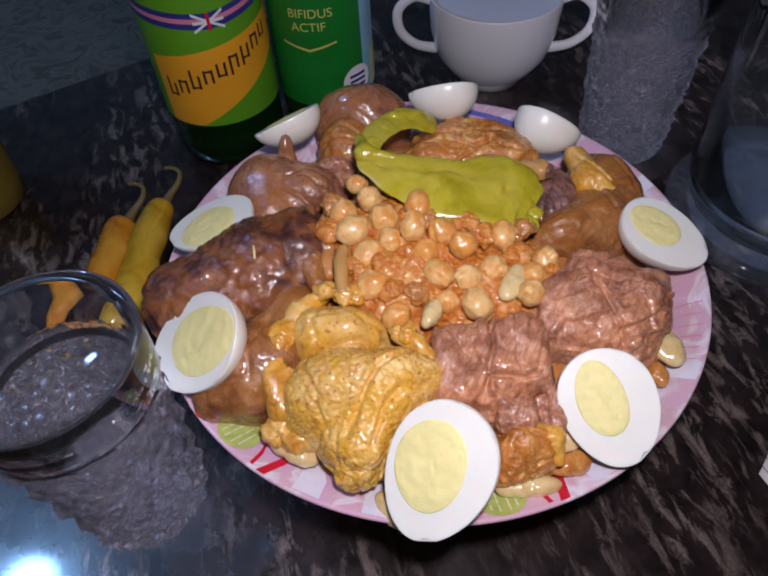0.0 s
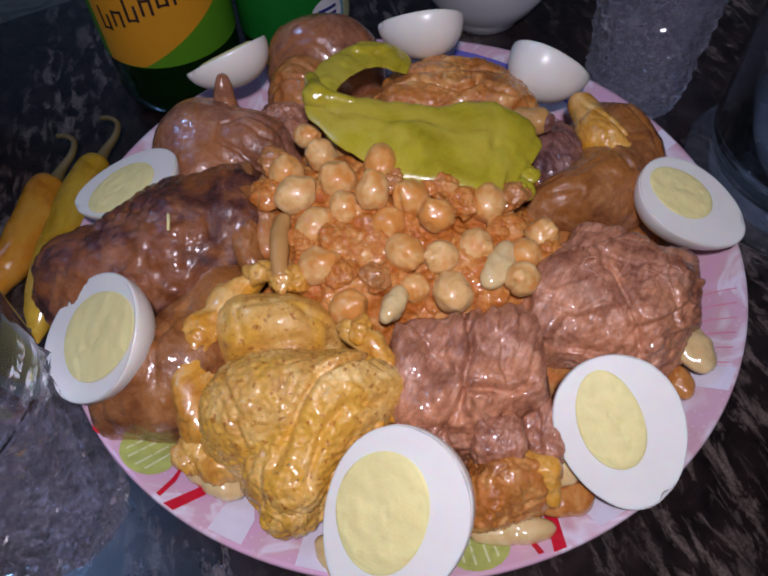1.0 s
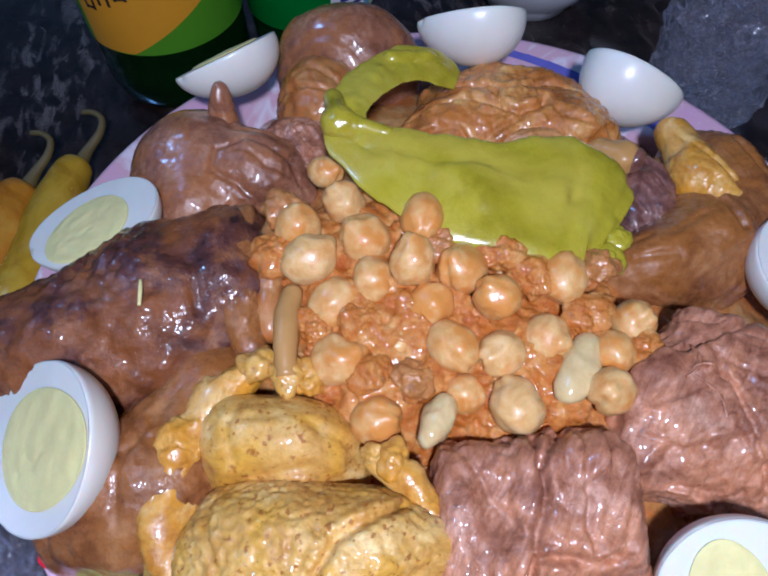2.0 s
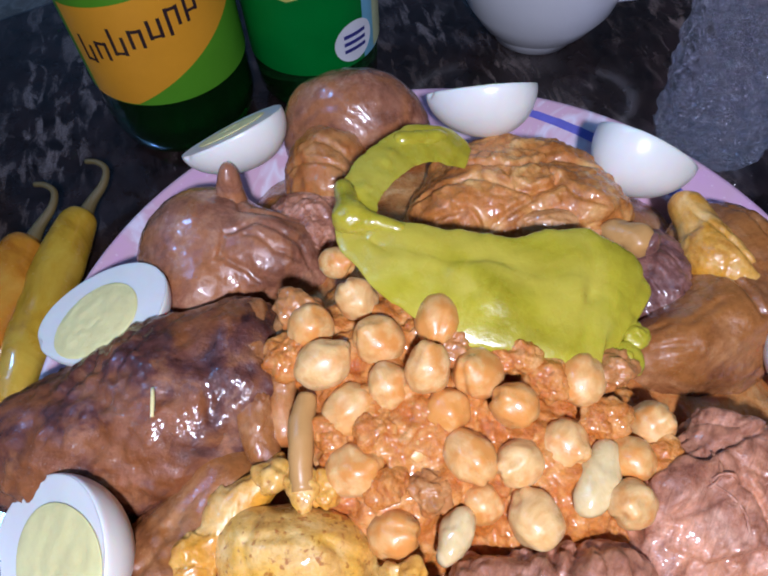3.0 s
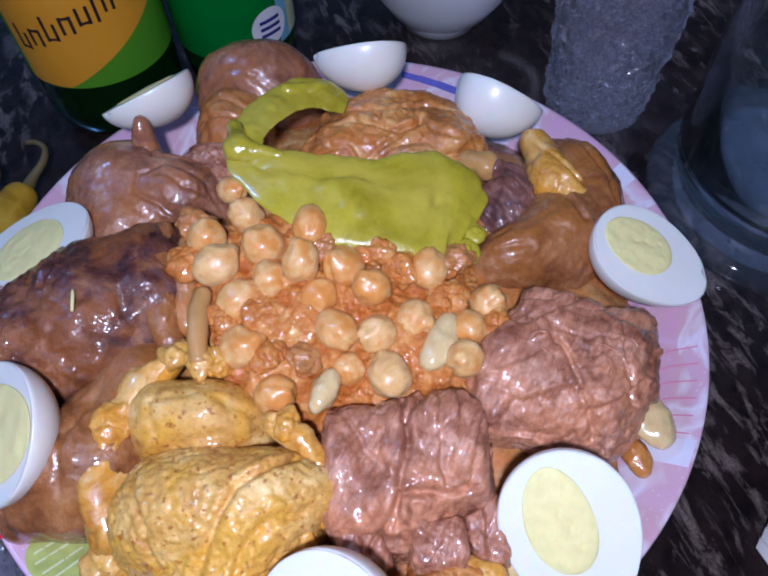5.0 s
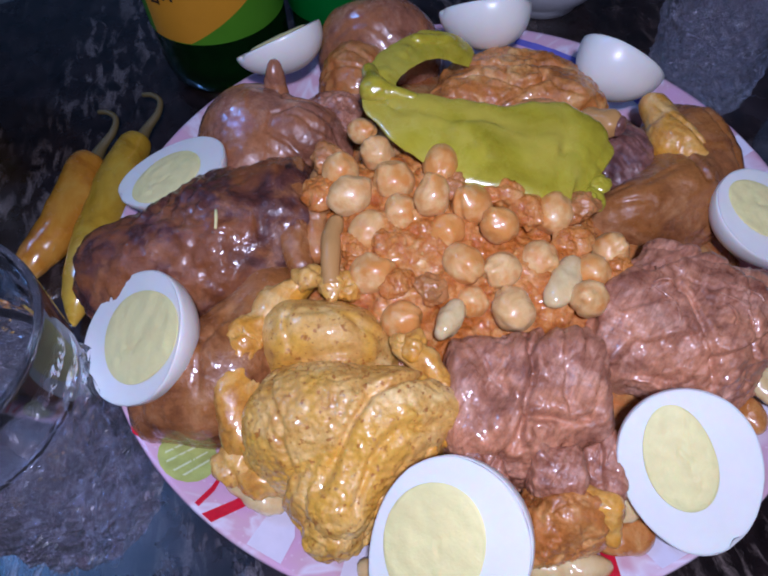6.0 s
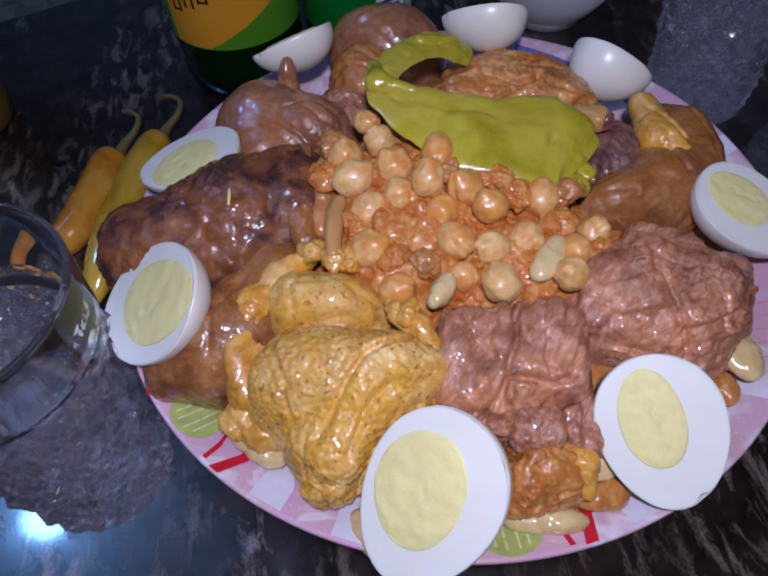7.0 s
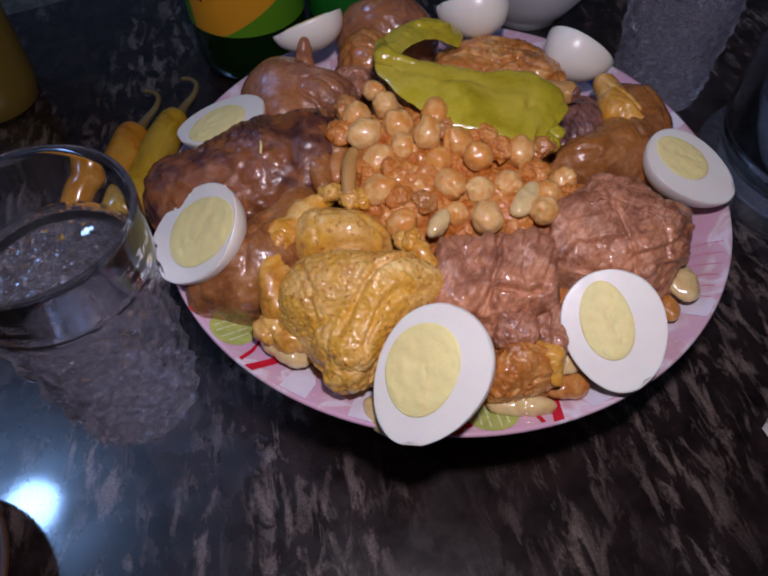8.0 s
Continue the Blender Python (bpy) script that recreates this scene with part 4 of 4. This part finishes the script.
def yolk_mesh(seed):
    dirs, faces = sphere(5)
    p = dirs * np.array([0.0172, 0.0133, 0.0009])
    a = np.arctan2(dirs[:, 1], dirs[:, 0])
    p[:, :2] *= (1 + 0.03 * np.sin(2 * a + seed) + 0.02 * np.sin(3 * a - seed))[:, None]
    p[:, 2] += 0.00028 * fbm(p, 260, 3, seed) * (dirs[:, 2] > 0.25)
    crack = np.exp(-((p[:, 1] - 0.3 * p[:, 0] - 0.002 - 0.001 * np.sin(p[:, 0] * 900)) / 0.0005) ** 2) * (np.abs(p[:, 0] - 0.003) < 0.006)
    p[:, 2] -= 0.0006 * crack
    return mesh_from("egg_yolk", p, faces, M_YOLK)


EGG_MESHES = [(egg_mesh(s), yolk_mesh(s)) for s in range(3)]


def egg(place, normal, axis, seed, size=1.0, long=1.0, deep=1.0, off=(0.0, 0.0), yolk=(1.0, 1.0)):
    """Half an egg: its cut face's middle, normal and long direction; off and yolk shift and stretch the yolk in the face."""
    n = Vector(normal).normalized()
    a = Vector(axis)
    a = (a - n * a.dot(n)).normalized()
    m = Matrix((a, n.cross(a), n)).transposed().to_4x4()
    ob = new("egg_half")
    ob.matrix_world = Matrix.Translation(place) @ m @ Matrix.Diagonal((size, size, size, 1))
    ob.empty_display_size = 0.01
    tagged(ob, "halved hard-boiled egg with pale yellow yolk", "egg", "egg halves round the bowl")
    white, yolk_data = EGG_MESHES[seed % 3]
    w, y = new("egg_white", white), new("egg_yolk", yolk_data)
    w.parent = y.parent = ob
    w.scale = (long, 1, deep)
    y.location = (off[0], off[1], 0.0005)
    y.scale = (yolk[0], yolk[1], 1)
    tagged(y, "crumbly pale yellow yolk")
    return ob


egg((0.0048, -0.1288, 0.1100), (-0.38, -0.47, 0.79), (-0.40, -0.68, -0.60), 0, 0.94, 1.03, 1.0, (-0.0010, -0.0035), (1.07, 1.15))
egg((0.0740, -0.0965, 0.1047), (-0.071, -0.556, 0.828), (0.318, -0.799, -0.51), 1, 0.859, 0.996, 0.99, (-0.0051, -0.0026), (1.03, 0.88))
egg((-0.1036, -0.0721, 0.1059), (-0.54, -0.34, 0.77), (-0.80, 0.08, -0.53), 2, 0.98, 1.03, 0.84, (-0.0070, 0.0002), (1.2, 1.22))
egg((-0.1125, 0.0018, 0.1070), (-0.294, 0.045, 0.955), (-0.94, -0.12, -0.28), 0, 0.83, 1.02, 0.77, (0.0005, 0.0035), (1.04, 1.26))
egg((0.1161, 0.0028, 0.1029), (0.256, -0.171, 0.951), (0.851, -0.427, -0.306), 1, 0.816, 1.018, 0.98, (-0.0074, 0.0008), (0.95, 1.03))
egg((0.0055, 0.0945, 0.1225), (-0.12, 0.70, 0.70), (-0.99, -0.04, -0.12), 2, 0.77, 0.92, 1.04)
egg((0.0660, 0.0810, 0.1110), (0.40, 0.72, 0.57), (0.83, -0.35, -0.40), 0, 0.72, 0.95, 1.25)
egg((-0.0828, 0.0732, 0.1182), (-0.42, 0.42, 0.80), (-0.79, -0.58, -0.20), 1, 0.745, 0.959, 0.97)

# ---- things on the table ----


def crystal_glass(place):
    g = base("drinking_glass", place, "clear cut-crystal tumbler with diamond pattern and water", "glass", "crystal tumblers", turn=10)

    def outer(z):
        return 0.0325 + 0.0085 * z / 0.14

    def facets(a, z):
        if z < 0.003 or z > 0.108:
            return 0.0
        u, v = 15 * a / (2 * math.pi) + 0.12 * math.sin(z * 420 + 3 * a), z / 0.0115 + 0.14 * math.sin(7 * a + z * 150)
        p, q = abs(((u + v / 2) % 1) - 0.5) * 2, abs(((u - v / 2) % 1) - 0.5) * 2
        star = abs(((u * 2 + 0.5 * math.sin(v)) % 1) - 0.5)
        fade = min(1, (0.108 - z) / 0.006)
        return -0.0042 * fade * max(p, q) - 0.0018 * fade * star + 0.0018 * fade
    prof = [(0, 0.001), (0.02, 0.001), (0.030, 0.0)]
    prof += [(outer(z), z) for z in np.linspace(0.003, 0.110, 84)]
    prof += [(outer(0.125), 0.125), (outer(0.137), 0.137), (outer(0.14) - 0.0004, 0.1394), (outer(0.14) - 0.0014, 0.14), (outer(0.14) - 0.0024, 0.1392)]
    inner = [(outer(z) - 0.0060 + 0.0033 * max(0, (z - 0.108) / 0.03), z) for z in np.linspace(0.135, 0.014, 16)] + [(0.022, 0.0115)]
    bm = turned(prof + inner + [(0.012, 0.0125), (0, 0.010)], 208, wave=lambda a, r, z: facets(a, z) if r > outer(z) - 0.001 else 0.0)
    tumbler = part("tumbler", bm, M_GLASS, g, smooth=False)
    tumbler.data.materials.append(M_CLEAR)
    for f in tumbler.data.polygons:
        f.material_index = int(f.center.z > 0.111)
        f.use_smooth = f.center.z > 0.109
    tumbler.visible_shadow = False
    bm = turned([(0, 0.0105), (0.012, 0.013), (0.022, 0.012)] + [(outer(z) - 0.0058, z) for z in np.linspace(0.0145, 0.108, 12)] + [(outer(0.108) - 0.0068, 0.1072), (0, 0.1072)], 96)
    part("water", bm, M_WATER, g, "still clear water").visible_shadow = False
    return g


glass = crystal_glass((-0.150, -0.0995, 0))
copy_thing(glass, pose(0.149, 0.206, 0, 0, 0, 35))


def wrapped(radius, front, s0, s1, lower, upper, n=36, rows=2, lift=0.0):
    """A strip bent round an upright cylinder: s metres along the girth from the front direction, heights lower(s) to upper(s)."""
    bm = bmesh.new()
    r = radius + lift
    cols = []
    for i in range(n + 1):
        s = s0 + (s1 - s0) * i / n
        a = radians(front) + s / radius
        cols.append([bm.verts.new((r * math.cos(a), r * math.sin(a), lower(s) + (upper(s) - lower(s)) * k / rows)) for k in range(rows + 1)])
    for a, b in zip(cols, cols[1:]):
        for k in range(rows):
            bm.faces.new((a[k], b[k], b[k + 1], a[k + 1]))
    return bm


def soda_bottle(place):
    b = base("soda_bottle", place, "green plastic soda bottle with lime and orange label", "bottle")
    R, f = 0.0435, -68
    part("bottle_body", turned([(0, 0.006), (0.02, 0.0), (0.034, 0.001), (0.041, 0.008), (R, 0.02), (R, 0.16), (0.040, 0.185), (0.028, 0.225), (0.016, 0.255), (0.0135, 0.285), (0, 0.286)], 72), M_GREEN_PET, b)
    part("drink", turned([(0, 0.008), (0.033, 0.004), (0.0415, 0.02), (0.0418, 0.16), (0.038, 0.185), (0, 0.19)], 48), M_GREEN_PET, b, "dark green tinted drink")
    part("cap", turned([(0.0155, 0.28), (0.0155, 0.298), (0.014, 0.3), (0, 0.3)], 32), M_LIME, b)
    label = part("label", wrapped(R, f, -0.13, 0.13, lambda s: 0.046, lambda s: 0.150, 72, 4, 0.0006), M_LABEL_G, b, "lime green paper label")
    part("orange_band", wrapped(R, f, -0.047, 0.062, lambda s: 0.0468 + max(0, s + 0.02) * 0.55, lambda s: min(0.116, 0.100 + (s + 0.047) * 0.16), 40, 2, 0.0010), M_LABEL_O, label, "orange slanted band")
    part("flag_band", wrapped(R, f, -0.06, 0.06, lambda s: 0.121 + 0.10 * abs(s - 0.002), lambda s: 0.132 + 0.10 * abs(s - 0.002), 40, 1, 0.0010), M_NAVY, label, "navy and rose ribbon")
    part("ribbon_line", wrapped(R, f, -0.06, 0.06, lambda s: 0.1252 + 0.10 * abs(s - 0.002), lambda s: 0.1285 + 0.10 * abs(s - 0.002), 40, 1, 0.0013), M_ROSE, label)
    for k in range(3):
        d = (-1, 0, 1)[k]
        part("flag_ray", wrapped(R, f, -0.008, 0.012, lambda s: 0.1255 + d * (s - 0.002) * 0.6, lambda s: 0.1275 + d * (s - 0.002) * 0.6, 10, 1, 0.0015 + 0.0001 * k), M_CHINA, label)
    part("flag_cross", wrapped(R, f, 0.001, 0.003, lambda s: 0.1205, lambda s: 0.1325, 2, 1, 0.0019), M_RED, label)
    for i in range(9):
        s = -0.036 + 0.0096 * i
        z = 0.071 + 0.0036 * i
        tall = 0.0045 if i in (0, 2) else 0
        drop = 0.004 if i in (5, 6) else 0
        w = 0.0017
        for e in (-1, 1):
            part("lettering_bar", wrapped(R, f, s + e * 0.0026 - w / 2, s + e * 0.0026 + w / 2, lambda q: z - (drop if e < 0 else 0), lambda q: z + 0.0105 + (tall if e < 0 else 0), 2, 1, 0.0014), M_INK, label, "dark bar of brand lettering" if i == 0 else "")
        part("lettering_bar", wrapped(R, f, s - 0.0026, s + 0.0026, lambda q: z + (0.0085 if i % 2 else 0.0005), lambda q: z + (0.0102 if i % 2 else 0.002), 2, 1, 0.0014), M_INK, label)
    return b


soda_bottle((-0.166, 0.206, 0))


def lettering(text, size, radius, front, s, z, lift, parent):
    """Raised text from the built-in font, bent round an upright cylinder."""
    cu = bpy.data.curves.new("lettering", "FONT")
    cu.body, cu.size, cu.align_x, cu.extrude = text, size, "CENTER", 0.0
    ob = bpy.data.objects.new("lettering", cu)
    scene.collection.objects.link(ob)
    bpy.context.view_layer.update()
    me = bpy.data.meshes.new_from_object(ob.evaluated_get(bpy.context.evaluated_depsgraph_get()))
    bpy.data.objects.remove(ob)
    for v in me.vertices:
        a = radians(front) + (s + v.co.x) / radius
        v.co = ((radius + lift) * math.cos(a), (radius + lift) * math.sin(a), z + v.co.y)
    me.materials.clear()
    me.materials.append(M_GOLD)
    t = new("lettering", me)
    t.parent = parent
    return tagged(t, "gold printed words " + text)


def juice_bottle(place):
    b = base("green_drink_bottle", place, "glossy dark green labelled drink bottle", "bottle")
    R, f = 0.038, -79
    part("bottle_body", turned([(0, 0.004), (0.02, 0.0), (0.032, 0.002), (0.037, 0.012), (R, 0.03), (R, 0.17), (0.034, 0.2), (0.018, 0.235), (0.016, 0.26), (0, 0.26)], 64), M_GREEN_PET, b)
    label = part("label", wrapped(R, f, -0.119, 0.119, lambda s: 0.036, lambda s: 0.168, 72, 4, 0.0006), M_LABEL_D, b, "dark green wrap label")
    part("blue_strip", wrapped(R, f, 0.031, 0.055, lambda s: 0.0365, lambda s: 0.1675, 10, 4, 0.0010), M_SKYBLUE, label, "sky blue strip")
    part("leaf_print", wrapped(R, f, 0.040, 0.056, lambda s: 0.038, lambda s: 0.070, 8, 2, 0.0014), M_LIME2, label)
    bm = bmesh.new()
    ring = [(0.024 + 0.0125 * math.cos(2 * math.pi * k / 28), 0.052 + 0.0125 * math.sin(2 * math.pi * k / 28)) for k in range(28)]
    hub = bm.verts.new(((R + 0.0018) * math.cos(radians(f) + 0.024 / R), (R + 0.0018) * math.sin(radians(f) + 0.024 / R), 0.052))
    vs = [bm.verts.new(((R + 0.0018) * math.cos(radians(f) + s / R), (R + 0.0018) * math.sin(radians(f) + s / R), z)) for s, z in ring]
    for i in range(28):
        bm.faces.new((hub, vs[i], vs[(i + 1) % 28]))
    part("badge", bm, M_CHINA, label, "round white badge")
    for k in range(3):
        part("badge_bar", wrapped(R, f, 0.017, 0.031, lambda s: 0.0465 + 0.0045 * k, lambda s: 0.0488 + 0.0045 * k, 4, 1, 0.0022), M_NAVY, label)
    part("chevron", wrapped(R, f, -0.030, 0.010, lambda s: 0.0825 + 0.28 * abs(s + 0.010), lambda s: 0.0845 + 0.25 * abs(s + 0.010), 24, 1, 0.0012), M_GOLD, label, "gold chevron")
    lettering("BIFIDUS", 0.0092, R, f, -0.007, 0.1085, 0.0012, label)
    lettering("ACTIF", 0.0092, R, f, -0.009, 0.0985, 0.0012, label)
    return b


juice_bottle((-0.088, 0.240, 0))

cup = base("soup_cup", (0.049, 0.300, 0), "white china cup with two loop handles and milk", "cup")
part("cup_body", turned([(0, 0.004), (0.022, 0.004), (0.024, 0.0), (0.0275, 0.0), (0.028, 0.005), (0.038, 0.013), (0.048, 0.028), (0.0535, 0.048), (0.0555, 0.078), (0.0552, 0.0795), (0.054, 0.0795), (0.0525, 0.07), (0.050, 0.045), (0.042, 0.022), (0.02, 0.010), (0, 0.009)], 72), M_CHINA, cup)
part("milk", turned([(0.0521, 0.0705), (0.03, 0.0703), (0, 0.0703)], 48), M_MILK, cup, "white milk")
for s in (-1, 1):
    part("handle", tube([(s * 0.052, -0.004, 0.072, 0.0045), (s * 0.067, -0.006, 0.076, 0.0042), (s * 0.080, -0.008, 0.066, 0.0042), (s * 0.079, -0.008, 0.048, 0.0042), (s * 0.066, -0.006, 0.034, 0.0042), (s * 0.047, -0.003, 0.028, 0.0048)], 36, 16, 0.75, (0, 1, 0)), M_CHINA, cup, "loop handle")

jug = base("glass_jug", (0.244, 0.122, 0), "large clear bluish glass jug with thick base", "jug")
part("foot", turned([(0, 0.001), (0.060, 0.0), (0.0735, 0.0), (0.0755, 0.003), (0.0755, 0.009), (0.072, 0.0125), (0.064, 0.014), (0, 0.014)], 96), M_JUG_FOOT, jug, "thick pale blue glass foot").visible_shadow = False
part("jug_body", turned([(0, 0.0146), (0.050, 0.0146), (0.0625, 0.018), (0.0665, 0.030), (0.067, 0.12), (0.0675, 0.22), (0.066, 0.2215), (0.0645, 0.22), (0.0637, 0.12), (0.0628, 0.036), (0.055, 0.027), (0, 0.0255)], 96), M_JUG, jug).visible_shadow = False
part("jug_handle", tube([(0.066, -0.02, 0.19, 0.007), (0.10, -0.03, 0.19, 0.007), (0.112, -0.034, 0.13, 0.007), (0.10, -0.03, 0.06, 0.007), (0.066, -0.02, 0.05, 0.007)], 36, 16), M_JUG, jug)

for rows, m, label in (
        ([(-0.2215, 0.094, 0.012, 0.006), (-0.2220, 0.086, 0.013, 0.0115), (-0.2185, 0.062, 0.0135, 0.0125), (-0.2200, 0.040, 0.0135, 0.0120), (-0.2265, 0.016, 0.011, 0.0095), (-0.2360, -0.006, 0.007, 0.002)], M_PICKLE_O, "glossy orange pickled chilli pepper lying on the table"),
        ([(-0.1990, 0.112, 0.012, 0.006), (-0.1990, 0.104, 0.013, 0.0105), (-0.1975, 0.066, 0.014, 0.0125), (-0.1945, 0.026, 0.013, 0.0125), (-0.1920, -0.002, 0.011, 0.0085), (-0.1915, -0.018, 0.006, 0.0018)], M_PICKLE, "long yellow-green pickled chilli pepper lying on the table")):
    p = base("pickled_chilli", (rows[0][0], rows[0][1], 0), label, "pepper", "pickled chillies")
    local = [(x - rows[0][0], y - rows[0][1], z, w) for x, y, z, w in rows]
    part("flesh", tube(local, 60, 28, 0.92, relief=both(grainy(0.0009, 70, 2, 2), grainy(0.0002, 300))), m, p)
    part("stem", tube([(0.002, -0.003, 0.013, 0.0046), (0.005, 0.007, 0.016, 0.0030), (0.010, 0.016, 0.020, 0.0022), (0.010, 0.024, 0.023, 0.0018), (0.004, 0.028, 0.024, 0.0016), (-0.003, 0.029, 0.023, 0.0015)], 24, 10), M_STEM, p, "dry curved stem")

napkin = base("paper_napkin", (0.1785, -0.0655, 0), "folded white paper napkin on the table", "napkin", turn=-28)
for k in range(4):
    part("fold", tube([(0.004, 0.004 * k - 0.004, 0.002 + 0.0032 * k, 0.006), (0.05, 0.004 * k - 0.01, 0.002 + 0.0034 * k, 0.03), (0.12, 0.002 * k - 0.012, 0.002 + 0.0034 * k, 0.035)], 16, 14, 0.05, relief=grainy(0.0006, 60, k)), M_PAPER, napkin)

thing("clay_dish", turned([(0, 0.0), (0.045, 0.0), (0.05, 0.004), (0.062, 0.022), (0.064, 0.026), (0.062, 0.0275), (0.058, 0.025), (0.045, 0.010), (0, 0.008)], 64), M_CLAY, "dark brown round clay dish", "dish", place=(-0.222, -0.222, 0))

yellow = base("oil_bottle", (-0.352, 0.125, 0), "yellow plastic bottle standing on the table", "bottle")
part("bottle_body", turned([(0, 0), (0.03, 0), (0.034, 0.004), (0.036, 0.02), (0.036, 0.11), (0.032, 0.13), (0.016, 0.15), (0.014, 0.17), (0, 0.17)], 64), M_JUICE, yellow)
part("cap", turned([(0.0155, 0.165), (0.0155, 0.182), (0.014, 0.184), (0, 0.184)], 32), M_RED, yellow, "screw cap")
